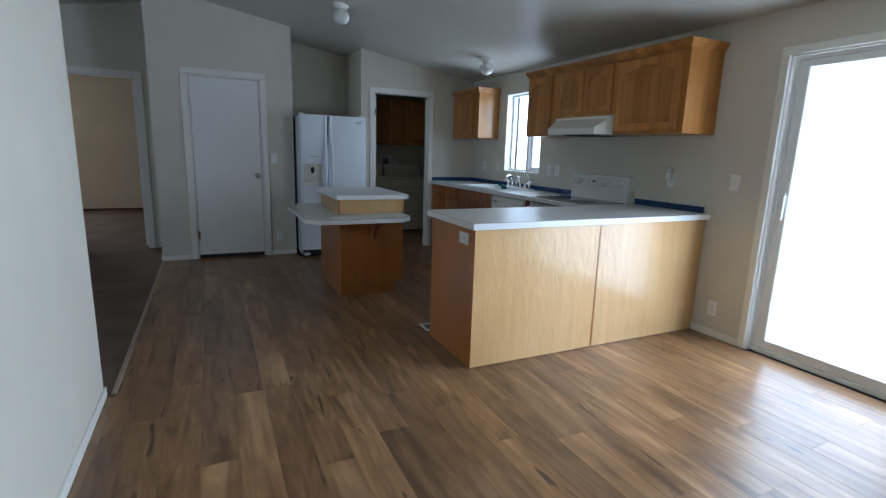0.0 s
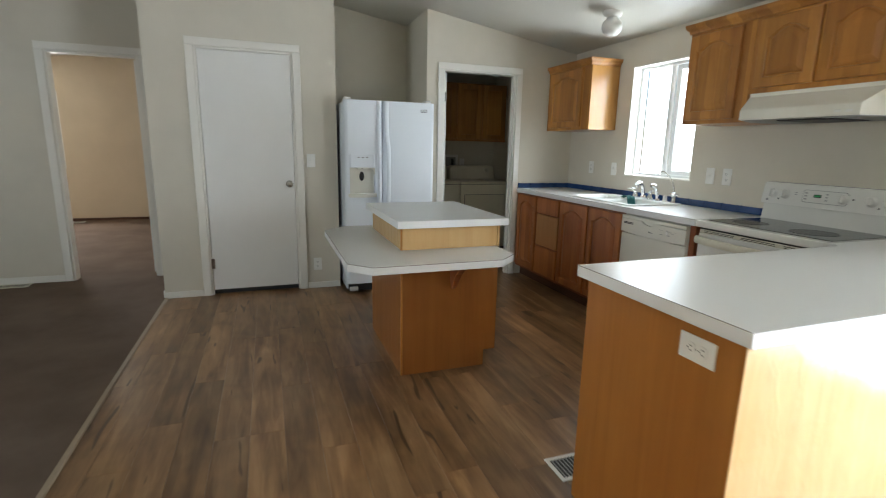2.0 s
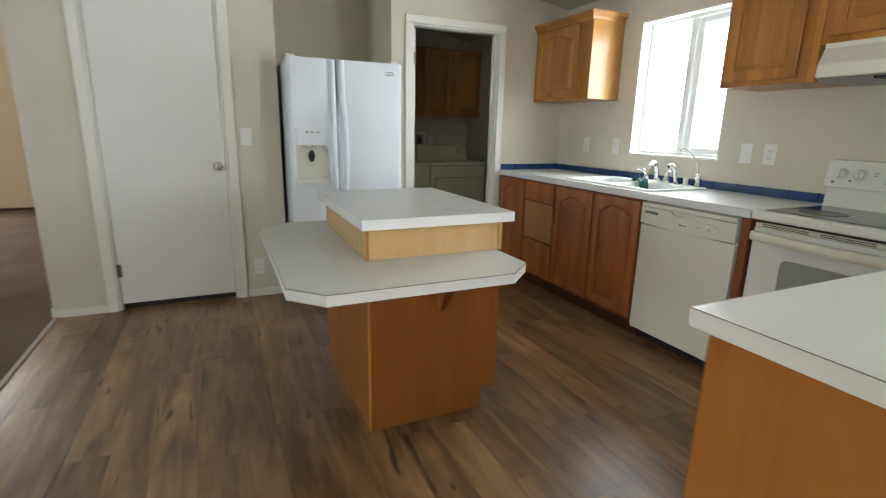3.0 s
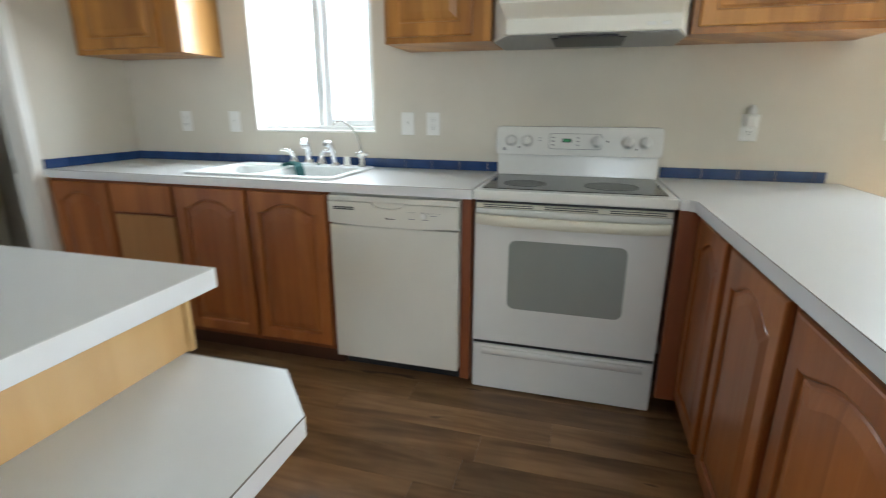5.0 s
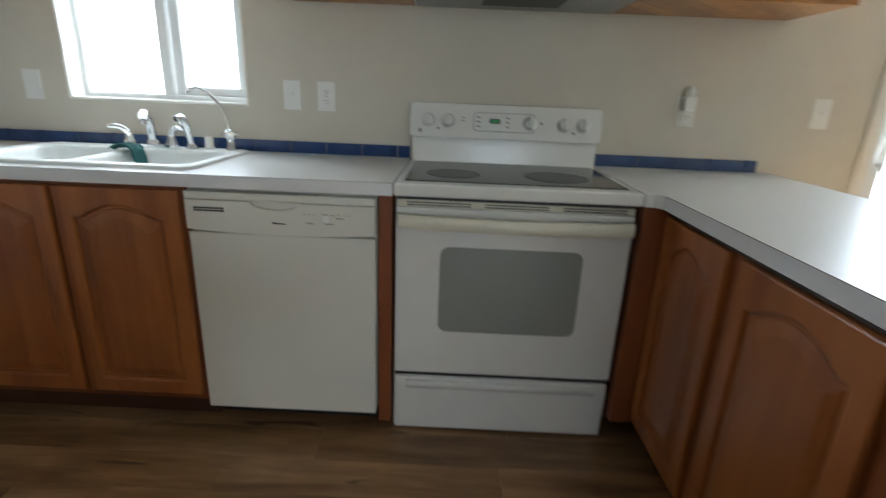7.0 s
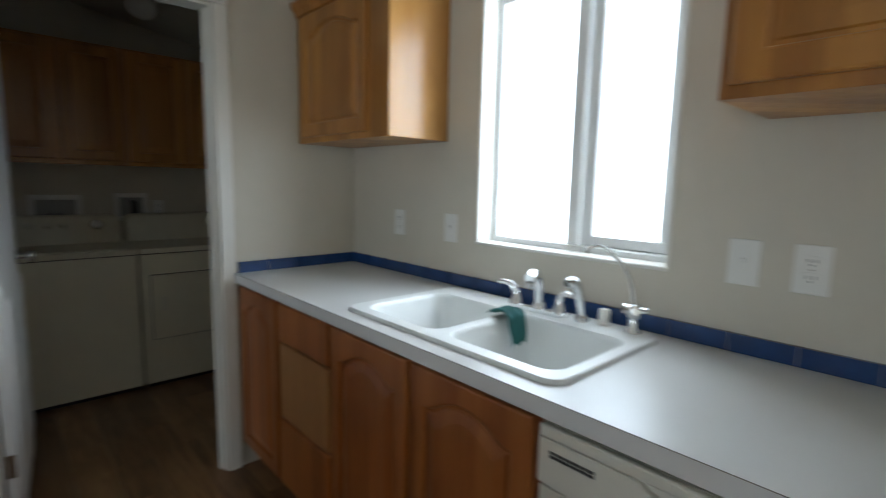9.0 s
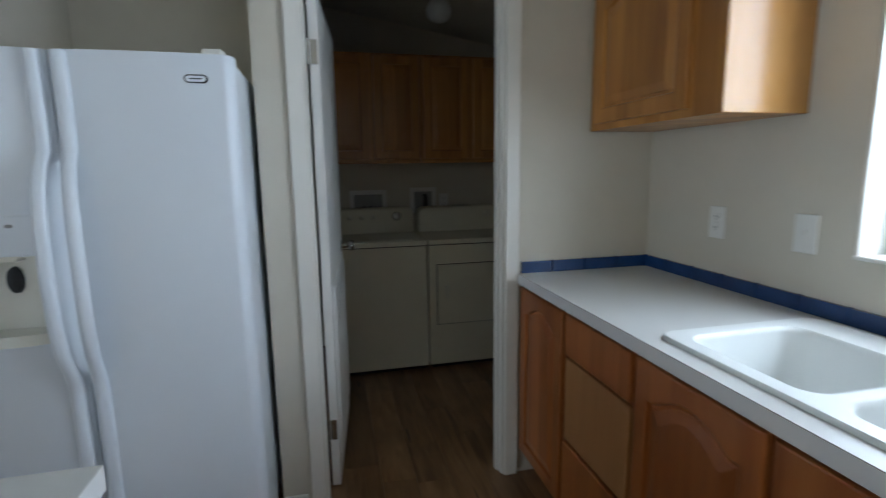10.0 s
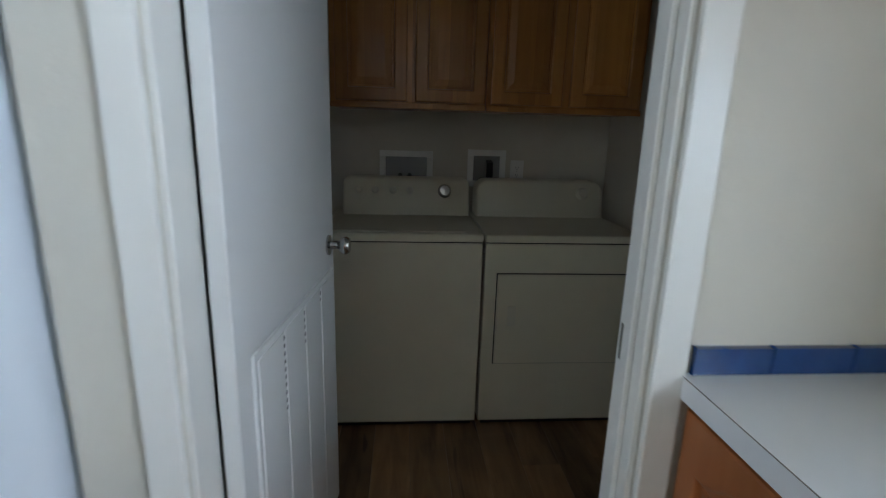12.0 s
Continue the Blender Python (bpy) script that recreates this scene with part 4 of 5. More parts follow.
for y in (3.762, 3.685, 3.363, 3.228, 3.152):
    part("knob", lathe([(0.029, 0), (0.029, 0.003), (0.024, 0.007), (0.022, 0.020), (0.019, 0.024), (0.0, 0.025)], on_guard(y, 1.078), 20), ENAMEL, back, "white control knob", True)
    bm = box((-0.021, -0.006, 0.022), (0.021, 0.006, 0.040), 0.003, 2)
    bmesh.ops.transform(bm, matrix=on_guard(y, 1.078), verts=bm.verts)
    part("knob_grip", bm, ENAMEL, back)


def guard_plate(y, z, w, h, t, mat, name, label=""):
    pts = rounded(h, w, min(w, h) * 0.2, 3)
    m = on_guard(y, z)
    return part(name, rings_mesh([[m @ Vector((a, b, 0)) for a, b in pts], [m @ Vector((a, b, t)) for a, b in pts]]), mat, back, label)


guard_plate(3.463, 1.078, 0.243, 0.074, 0.0018, HOOD_UNDER, "clock_border", "thin grey border of the clock panel")
guard_plate(3.463, 1.078, 0.237, 0.068, 0.003, ENAMEL, "clock_panel", "raised clock panel")
guard_plate(3.500, 1.082, 0.042, 0.018, 0.0042, BLACK, "clock_window", "dark clock window")
for i in range(4):
    guard_plate(3.511 - i * 0.0073, 1.082, 0.005, 0.010, 0.0047, GREEN, "clock_digit", "green lit digit")
for i in range(3):
    guard_plate(3.565, 1.095 - i * 0.017, 0.016, 0.006, 0.004, GREY_INK, "button_mark")
    guard_plate(3.450, 1.095 - i * 0.017, 0.012, 0.006, 0.004, GREY_INK, "button_mark")
for y in (3.722, 3.190):
    guard_plate(y, 1.048, 0.008, 0.008, 0.0016, BLACK, "indicator")
guard_plate(3.793, 1.038, 0.014, 0.014, 0.0012, GREY_INK, "maker_mark", "small round grey mark")
for y in (3.625, 3.420):
    for z in (1.092, 1.080):
        guard_plate(y, z, 0.014, 0.004, 0.0012, GREY_INK, "printed_mark")
guard_plate(3.317, 1.080, 0.008, 0.008, 0.002, BLACK, "indicator")

# ---- dishwasher ----
DY0, DY1 = 3.888, 4.486
dish = thing("dishwasher", (2.83, 4.203, 0), "white built-in dishwasher with a curved control panel", "dishwasher")
part("tub", box((2.5450, DY0 + 0.003, 0.09), (3.10, DY1 - 0.003, 0.866)), IVORY, dish)
part("toe_panel", box((2.62, DY0 + 0.003, 0.0), (2.635, DY1 - 0.003, 0.089)), BLACK, dish, "dark recessed toe panel")
part("door_panel", box((2.5160, DY0 + 0.004, 0.088), (2.5445, DY1 - 0.004, 0.733), 0.004, 2), IVORY, dish, "flat white door panel")
n = 24
low = [(DY0 + 0.004 + (DY1 - DY0 - 0.008) * i / n, 0.744 - 0.012 * (1 - (2 * i / n - 1) ** 2)) for i in range(n + 1)]
LINE = 0.838
outline = low + [(DY1 - 0.004, 0.864), (DY0 + 0.004, 0.864)]
control = part("control_panel", rings_mesh([[(2.5445, a, b) for a, b in outline], [(2.5240, a, b) for a, b in outline]]), IVORY, dish, "white bowed control panel")
notch = [(4.203 + 0.075 * math.cos(math.pi * i / 12), LINE - 0.024 * math.sin(math.pi * i / 12)) for i in range(13)]
skin = low + [(DY1 - 0.004, LINE)] + notch + [(DY0 + 0.004, LINE)]
part("panel_skin", rings_mesh([[(2.5239, a, b) for a, b in skin], [(2.5105, a, b) for a, b in skin], [(2.5080, 4.203 + (a - 4.203) * 0.995, b + (0.79 - b) * 0.03) for a, b in skin]]), IVORY, control, "white skin notched by the grip pocket")
part("panel_top", box((2.5080, DY0 + 0.004, LINE + 0.0015), (2.5239, DY1 - 0.004, 0.864), 0.004, 2), IVORY, control)
for i in range(6):
    for z in (0.803, 0.811):
        part("vent_slot", box((2.5062, 4.360 + i * 0.016, z), (2.5085, 4.3735 + i * 0.016, z + 0.0055)), SLOT, control)
part("maker_mark", prism([(4.212, 0.771), (4.209, 0.779), (4.203, 0.775), (4.170, 0.774), (4.170, 0.771)], 0, 2.5066, 2.5085), SLOT, control, "small dark maker's mark")
for y, z, w in ((4.110, 0.807, 0.004), (4.096, 0.806, 0.004), (4.082, 0.807, 0.004), (4.048, 0.808, 0.016), (4.022, 0.806, 0.012), (4.004, 0.807, 0.004), (3.986, 0.807, 0.004), (3.972, 0.807, 0.004), (4.000, 0.797, 0.026), (4.094, 0.778, 0.026), (4.034, 0.778, 0.028)):
    part("printed_mark", box((2.5072, y - w / 2, z - 0.0015), (2.5085, y + w / 2, z + 0.0015)), GREY_INK, control)
part("cycle_dial", lathe([(0.013, 0), (0.012, 0.004), (0.0, 0.005)], Matrix.Translation((2.5080, 4.042, 0.794)) @ Matrix.Rotation(radians(-90), 4, "Y"), 18), PLATE, control, "", True)

# ---- range hood ----
hood = thing("range_hood", (2.88, 3.45, 1.487), "cream white under-cabinet range hood", "range hood")
HY0, HY1 = 3.072, 3.828
rows = []
for z, front, tuck in ((1.498, 2.642, 0.056), (1.501, 2.638, 0.054), (1.550, 2.638, 0.054), (1.556, 2.643, 0.053), (1.634, 2.765, 0.020), (1.654, 2.768, 0.018)):
    rows.append([(EAST - 0.002, HY0, z), (2.83, HY0, z), (front, HY0 + tuck, z), (front, HY1 - tuck * 1.55, z), (2.83, HY1, z), (EAST - 0.002, HY1, z)])
part("canopy", rings_mesh(rows), HOOD, hood, "cream canopy with tapered ends")
part("pan", prism([(EAST - 0.006, HY0 + 0.006), (2.832, HY0 + 0.006), (2.652, HY0 + 0.062), (2.652, HY1 - 0.092), (2.832, HY1 - 0.006), (EAST - 0.006, HY1 - 0.006)], 2, 1.4945, 1.4978), HOOD_UNDER, hood, "grey underside pan")
part("filter", box((2.74, 3.30, 1.490), (3.02, 3.58, 1.4942), 0.002), RING, hood, "grey mesh grease filter")
part("light_lens", box((2.68, 3.33, 1.487), (2.735, 3.55, 1.4942), 0.001), BLACK, hood, "dark lamp lens")
for i in range(2):
    part("switch", box((2.636, 3.16 + i * 0.05, 1.514), (2.6385, 3.19 + i * 0.05, 1.526), 0.001), PLATE, hood)

# ---- sink ----
sink = thing("kitchen_sink", (2.80, 4.895, 0.72), "white composite double-bowl drop-in sink", "sink")
sx, sy = 2.822, 4.895


def ring_at(pts, cx, cy, z):
    return [(cx + a, cy + b, z) for a, b in pts]


bm = bmesh.new()
outer = rounded(0.500, 0.815, 0.045, 6)
bowls = ((2.784, 5.085, 0.345, 0.345), (2.784, 4.700, 0.345, 0.360))
loops = [ring_at(outer, sx, sy, 0.926)] + [ring_at(rounded(w, h, 0.055, 6), cx, cy, 0.926) for cx, cy, w, h in bowls]
edges = []
for pts in loops:
    vs = [bm.verts.new(p) for p in pts]
    edges += [bm.edges.new((vs[i], vs[(i + 1) % len(vs)])) for i in range(len(vs))]
bmesh.ops.triangle_fill(bm, use_beauty=True, use_dissolve=False, edges=edges)
rings_mesh([ring_at(outer, sx, sy, 0.926), ring_at(rounded(0.508, 0.823, 0.049, 6), sx, sy, 0.922), ring_at(rounded(0.510, 0.825, 0.05, 6), sx, sy, 0.9155)], bm, False, False)
part("rim", bm, SINK, sink, "white raised rim", True)
for cx, cy, w, h in bowls:
    bowl = part("bowl", rings_mesh([ring_at(rounded(w - d, h - d, r, 6), cx, cy, z) for d, z, r in ((0.0, 0.926, 0.055), (0.008, 0.922, 0.054), (0.014, 0.912, 0.053), (0.030, 0.78, 0.05), (0.05, 0.752, 0.05), (0.09, 0.740, 0.045))], cap0=False), SINK, sink, "deep white bowl", True)
    part("drain", lathe([(0.045, 0.0), (0.045, 0.003), (0.036, 0.003), (0.03, 0.0005), (0.0, 0.0005)], Matrix.Translation((cx, cy, 0.7402)), 24), CHROME, bowl, "chrome basket drain", True)

# ---- taps ----
LEDGE = 0.926
faucet = thing("kitchen_faucet", (3.02, 4.862, LEDGE), "chrome two-lever kitchen faucet on a long deck plate", "faucet")
part("deck_plate", prism([(3.02 + a, 4.868 + b) for a, b in rounded(0.052, 0.222, 0.025, 5)], 2, LEDGE, LEDGE + 0.013, 0.004, seg=2), CHROME, faucet, "", True)
part("spout_base", lathe([(0.024, 0.013), (0.022, 0.022), (0.018, 0.030), (0.0, 0.030)], Matrix.Translation((3.02, 4.862, LEDGE)), 18), CHROME, faucet, "", True)
spout = part("spout", tube([(3.02, 4.862, LEDGE + 0.026), (3.012, 4.859, LEDGE + 0.072), (2.998, 4.854, LEDGE + 0.108), (2.975, 4.846, LEDGE + 0.128), (2.942, 4.835, LEDGE + 0.132), (2.912, 4.825, LEDGE + 0.124)], [0.017, 0.016, 0.0155, 0.016, 0.017, 0.016], 14), CHROME, faucet, "straight rising chrome spout", True)
part("aerator", lathe([(0.012, 0.0), (0.012, 0.014), (0.009, 0.016), (0.0, 0.016)], Matrix.Translation((2.916, 4.8265, LEDGE + 0.112)) @ Matrix.Rotation(radians(180), 4, "X"), 14), CHROME, spout, "", True)
for y, way in ((4.957, 1), (4.787, -1)):
    handle = part("lever_handle", lathe([(0.023, 0.013), (0.021, 0.022), (0.015, 0.034), (0.014, 0.050), (0.0, 0.056)], Matrix.Translation((3.02, y, LEDGE)), 18), CHROME, faucet, "curved chrome lever handle", True)
    part("lever", tube([(3.02, y, LEDGE + 0.046), (3.016, y + way * 0.006, LEDGE + 0.062), (3.010, y + way * 0.020, LEDGE + 0.075), (3.000, y + way * 0.042, LEDGE + 0.080), (2.992, y + way * 0.060, LEDGE + 0.077)], [0.012, 0.012, 0.010, 0.009, 0.007], 10), CHROME, handle, "", True)
spray = thing("sink_sprayer", (3.03, 4.712, LEDGE), "leaning chrome side sprayer with a round head", "sprayer")
part("collar", lathe([(0.022, 0.0), (0.020, 0.010), (0.013, 0.018), (0.0, 0.018)], Matrix.Translation((3.03, 4.712, LEDGE)), 18), CHROME, spray, "", True)
part("stem", tube([(3.03, 4.712, LEDGE + 0.012), (3.024, 4.716, LEDGE + 0.050), (3.016, 4.722, LEDGE + 0.090)], [0.011, 0.013, 0.015], 12), CHROME, spray, "", True)
part("head", tube([(3.018, 4.720, LEDGE + 0.086), (3.010, 4.725, LEDGE + 0.108), (2.996, 4.731, LEDGE + 0.120), (2.980, 4.737, LEDGE + 0.116)], [0.015, 0.018, 0.018, 0.015], 14), CHROME, spray, "", True)
part("nozzle", lathe([(0.011, 0.0), (0.010, 0.002), (0.0, 0.002)], Matrix.Translation((2.980, 4.737, LEDGE + 0.116)) @ Matrix.Rotation(radians(-100), 4, "Y"), 14), SLOT, spray, "dark spray face")
soap = thing("soap_dispenser", (3.045, 4.648, LEDGE), "small white plastic sink button cap", "dispenser")
part("cap", lathe([(0.020, 0), (0.020, 0.006), (0.016, 0.010), (0.016, 0.042), (0.013, 0.047), (0.0, 0.048)], Matrix.Translation((3.045, 4.648, LEDGE)), 18), PLATE, soap, "", True)
filt = thing("filter_faucet", (3.04, 4.56, CT), "thin chrome gooseneck filter faucet with a knob", "faucet")
part("base", lathe([(0.026, 0), (0.024, 0.010), (0.015, 0.022), (0.013, 0.05), (0.020, 0.058), (0.021, 0.080), (0.012, 0.090), (0.0, 0.092)], Matrix.Translation((3.045, 4.560, CT)), 18), CHROME, filt, "", True)
part("gooseneck", tube([(3.045, 4.562, CT + 0.088), (3.043, 4.566, CT + 0.125), (3.036, 4.577, CT + 0.165), (3.024, 4.594, CT + 0.200), (3.012, 4.616, CT + 0.228), (3.002, 4.640, CT + 0.246), (2.994, 4.660, CT + 0.248), (2.988, 4.676, CT + 0.240), (2.985, 4.686, CT + 0.226)], [0.0065, 0.006, 0.0055, 0.005, 0.005, 0.0045, 0.0045, 0.0045, 0.005], 10), NICKEL, filt, "thin curved spout", True)
for a in range(5):
    d = Vector((math.cos(math.tau * a / 5), math.sin(math.tau * a / 5), 0.15))
    part("knob_arm", tube([Vector((3.045, 4.560, CT + 0.070)), Vector((3.045, 4.560, CT + 0.070)) + d * 0.034], [0.008, 0.010], 8), CHROME, filt, "", True)
# cloth over the divider
bm = bmesh.new()
nx, ny = 12, 16
grid = []
for i in range(nx + 1):
    row = []
    for j in range(ny + 1):
        u, v = i / nx, j / ny
        x = 2.845 + 0.085 * u + 0.006 * math.sin(9 * v)
        y = 4.930 - 0.085 * min(v / 0.45, 1) - 0.010 * max(0, v - 0.45)
        z = 0.9275 + 0.012 * math.sin(math.pi * min(v / 0.45, 1)) - (max(0, v - 0.4) / 0.6) ** 1.2 * 0.085 + 0.006 * math.sin(11 * u + 5 * v) + 0.006
        row.append(bm.verts.new((x - 0.02 * v * (u - 0.5), y, z)))
    grid.append(row)
for i in range(nx):
    for j in range(ny):
        bm.faces.new((grid[i][j], grid[i + 1][j], grid[i + 1][j + 1], grid[i][j + 1]))
ret = bmesh.ops.extrude_face_region(bm, geom=bm.faces[:])
bmesh.ops.translate(bm, verts=[e for e in ret["geom"] if isinstance(e, bmesh.types.BMVert)], vec=(0, -0.004, 0.006))
solo("dish_cloth", bm, SPONGE, "crumpled dark teal dish cloth over the sink divider", "cloth", smooth=True)

# ---- refrigerator ----
FX0, FX1, FY, FTOP, SPLIT = 0.707, 1.502, 5.835, 1.687, 1.032
fridge = thing("refrigerator", (1.13, 6.2, 0), "white side-by-side refrigerator with ice dispenser", "refrigerator")
part("cabinet", box((FX0 + 0.006, FY + 0.075, 0.03), (FX1 - 0.006, 6.62, FTOP - 0.008), 0.004), TEXTURED, fridge, "white textured cabinet")
part("base_grille", box((FX0 + 0.02, FY + 0.05, 0.012), (FX1 - 0.02, FY + 0.0745, 0.085), 0.003), SLOT, fridge, "dark open base grille")
for x in (FX0 + 0.07, FX1 - 0.07):
    part("foot_bracket", box((x - 0.045, FY + 0.02, 0.022), (x + 0.03, FY + 0.0495, 0.055), 0.004), PLATE, fridge, "white roller bracket")
    part("foot", lathe([(0.022, 0), (0.022, 0.012), (0.012, 0.016), (0.012, 0.03)], Matrix.Translation((x, FY + 0.10, 0)), 14), PLATE, fridge)


def fridge_door(x0, x1, z0, z1, out):
    """Door plan with a gently bowed face and rounded edges. out: +1 rounds the right edge most."""
    n = 72
    face = []
    for i in range(n + 1):
        u = i / n
        bow = 0.012 * (1 - (2 * u - 1) ** 2)
        edge = min(u, 1 - u) * (x1 - x0)
        soft = (0.022 if (u > 0.5) == (out > 0) else 0.012) * max(0, 1 - edge / 0.028) ** 1.6
        face.append((x0 + (x1 - x0) * u, FY - bow + soft))
    return [(x0, FY + 0.070)] + face + [(x1, FY + 0.070)]


right = part("freshfood_door", prism(fridge_door(SPLIT + 0.004, FX1, 0.1, 1, 1), 2, 0.095, FTOP, 0.0), TEXTURED, fridge, "white textured right door", True)
# freezer door with a real dispenser recess
DX0, DX1, DZ0, DZ1 = 0.745, 0.962, 0.900, 1.126
plan = fridge_door(FX0, SPLIT - 0.004, 0.1, 1, -1)
bm = bmesh.new()
prism(plan, 2, 0.095, DZ0, bm=bm)
prism(plan, 2, DZ1, FTOP, bm=bm)
front = lambda x: FY - 0.012 * (1 - (2 * (x - FX0) / (SPLIT - 0.004 - FX0) - 1) ** 2)
prism([p for p in plan if p[0] < DX0 - 0.004] + [(DX0, front(DX0)), (DX0, FY + 0.070)], 2, DZ0, DZ1, bm=bm)
prism([(DX1, FY + 0.070), (DX1, front(DX1))] + [p for p in plan if p[0] > DX1 + 0.004], 2, DZ0, DZ1, bm=bm)
left = part("freezer_door", bm, TEXTURED, fridge, "white textured left door with dispenser", True)
part("dispenser_back", box((DX0, FY + 0.052, DZ0), (DX1, FY + 0.068, DZ1)), IVORY, left, "ivory dispenser recess")
tray = [(DX0 - 0.014 + (DX1 - DX0 + 0.028) * i / 10, FY - 0.016 - 0.026 * (1 - (i / 5 - 1) ** 2)) for i in range(11)]
part("dispenser_tray", prism([(DX0 - 0.014, FY + 0.05)] + tray + [(DX1 + 0.014, FY + 0.05)], 2, DZ0 - 0.028, DZ0 + 0.004, 0.003), IVORY, left, "ivory drip tray")
part("control_plate", prism([(DX0 - 0.004, FY - 0.006), (DX0 + 0.012, FY - 0.0135), (DX1 - 0.012, FY - 0.0145), (DX1 + 0.004, FY - 0.006)], 2, DZ1 + 0.002, DZ1 + 0.115, 0.002), TEXTURED, left, "white control plate")
for i in range(3):
    part("control_button", box((0.812 + i * 0.036, FY - 0.0170, DZ1 + 0.082), (0.830 + i * 0.036, FY - 0.0135, DZ1 + 0.091), 0.001), GREY_INK, left)
part("nozzle", prism([(0.80, DZ1 + 0.004), (0.91, DZ1 + 0.004), (0.895, DZ1 - 0.016), (0.815, DZ1 - 0.016)], 1, FY - 0.012, FY + 0.04, 0.003), IVORY, left, "ivory dispenser nozzle")
part("lamp_dot", lathe([(0.005, 0), (0.004, 0.002), (0.0, 0.002)], Matrix.Translation((0.852, FY - 0.012, DZ1 - 0.005)) @ Matrix.Rotation(radians(90), 4, "X"), 12), SLOT, left)
for sx, x in ((1, DX0), (-1, DX1)):
    part("arch_corner", prism([(x, DZ1), (x + sx * 0.055, DZ1), (x + sx * 0.030, DZ1 - 0.008), (x + sx * 0.012, DZ1 - 0.026), (x, DZ1 - 0.060)], 1, FY - 0.004, FY + 0.0515), IVORY, left)
part("paddle", lathe([(0.024, 0), (0.022, 0.012), (0.0, 0.016)], Matrix.Translation((0.857, FY + 0.052, 1.050)) @ Matrix.Rotation(radians(90), 4, "X") @ Matrix.Diagonal((0.9, 1.7, 1, 1)), 18), RING, left, "dark oval paddle", True)


def fridge_handle(owner, x, lean):
    """Full-length grip that bows out between two anchors."""
    prof = [(1.682, 0.0, 0.0), (1.46, 0.001, 0.0), (1.415, 0.006, 0.0), (1.375, 0.026, 0.002), (1.31, 0.046, 0.005), (1.20, 0.057, 0.007), (1.06, 0.060, 0.008), (0.93, 0.056, 0.007), (0.84, 0.043, 0.005), (0.785, 0.020, 0.002), (0.745, 0.005, 0.0), (0.70, 0.001, 0.0), (0.10, 0.0, 0.0)]
    rows = []
    for z, d, sx_ in prof:
        y = FY - 0.008 - d
        w, t = (0.019, 0.015) if d > 0.01 else (0.021, 0.016)
        cx = x + lean * sx_
        rows.append([(cx + w * math.cos(a), y + t * math.sin(a), z) for a in [math.tau * k / 12 for k in range(12)]])
    part("handle", rings_mesh(rows), TEXTURED, owner, "long bowed white handle", True)


fridge_handle(left, SPLIT - 0.032, -1)
fridge_handle(right, SPLIT + 0.032, 1)
badge = part("maker_mark", rings_mesh([[(1.402 + a, FY - 0.0055, 1.617 + b) for a, b in rounded(0.064, 0.025, 0.0124, 6)], [(1.402 + a, FY - 0.0100, 1.617 + b) for a, b in rounded(0.062, 0.023, 0.0114, 6)]]), RING, right, "oval badge with a dark rim")
part("badge_field", rings_mesh([[(1.402 + a, FY - 0.0099, 1.617 + b) for a, b in rounded(0.055, 0.017, 0.0084, 6)], [(1.402 + a, FY - 0.0106, 1.617 + b) for a, b in rounded(0.054, 0.016, 0.0079, 6)]]), TEXTURED, badge)
part("badge_stroke", box((1.386, FY - 0.0112, 1.6155), (1.420, FY - 0.0105, 1.6185)), RING, badge)
for x in (FX0 + 0.03, FX1 - 0.06):
    part("hinge_cover", prism([(FY + 0.005, FTOP + 0.001), (FY + 0.012, FTOP + 0.018), (FY + 0.06, FTOP + 0.024), (FY + 0.13, FTOP + 0.012), (FY + 0.14, FTOP - 0.007)], 0, x - 0.022, x + 0.03, 0.003), PLATE, fridge, "white hinge cover")

# ---- wall plates ----
def wall_plate(name, m, label, kind, group="", wide=0.072, high=0.116):
    """Cover plate with its insert; local x right, z up, front -y."""
    ob = thing(name, m.translation, label, "outlet" if kind == "outlet" else "switch", group)

    def add(pn, bm, mat, lab=""):
        bmesh.ops.transform(bm, matrix=m, verts=bm.verts)
        return part(pn, bm, mat, ob, lab)

    add("plate", box((-wide / 2, -0.006, -high / 2), (wide / 2, -0.0004, high / 2), 0.0025, 2), PLATE)
    if kind == "outlet":
        for z in (-0.0195, 0.0195):
            face = add("socket_face", rings_mesh([[(a, -0.0055, z + b) for a, b in rounded(0.033, 0.027, 0.009, 4)], [(a, -0.0082, z + b) for a, b in rounded(0.032, 0.026, 0.009, 4)]]), PLATE)
            for x in (-0.0065, 0.0065):
                add("socket_slot", box((x - 0.0012, -0.0088, z - 0.002), (x + 0.0012, -0.0081, z + 0.006)), SLOT)
            add("socket_slot", box((-0.002, -0.0088, z - 0.010), (0.002, -0.0081, z - 0.006)), SLOT)
    else:
        add("toggle_frame", box((-0.006, -0.0075, -0.013), (0.006, -0.0058, 0.013), 0.0005), PLATE)
        add("toggle", box((-0.004, -0.016, -0.001), (0.004, -0.0074, 0.011), 0.0015), PLATE)
    add("screw", box((-0.002, -0.0066, -0.0015), (0.002, -0.0058, 0.0015)), NICKEL)
    return ob


EW = lambda y, z: Matrix.Translation((EAST, y, z)) @ FACE_WEST
NW = lambda x, z: Matrix.Translation((x, NORTH, z))
OUT = "wall outlets and switches"
for y, kind in ((5.735, "outlet"), (5.395, "switch"), (4.325, "switch"), (4.185, "outlet"), (2.722, "outlet")):
    wall_plate("wall_" + ("outlet" if kind == "outlet" else "switch"), EW(y, 1.148), "white plastic cover plate on the greige wall above the counter", kind, OUT)
wall_plate("wall_switch", EW(2.183, 1.16), "white toggle switch plate beside the patio door", "switch", OUT)
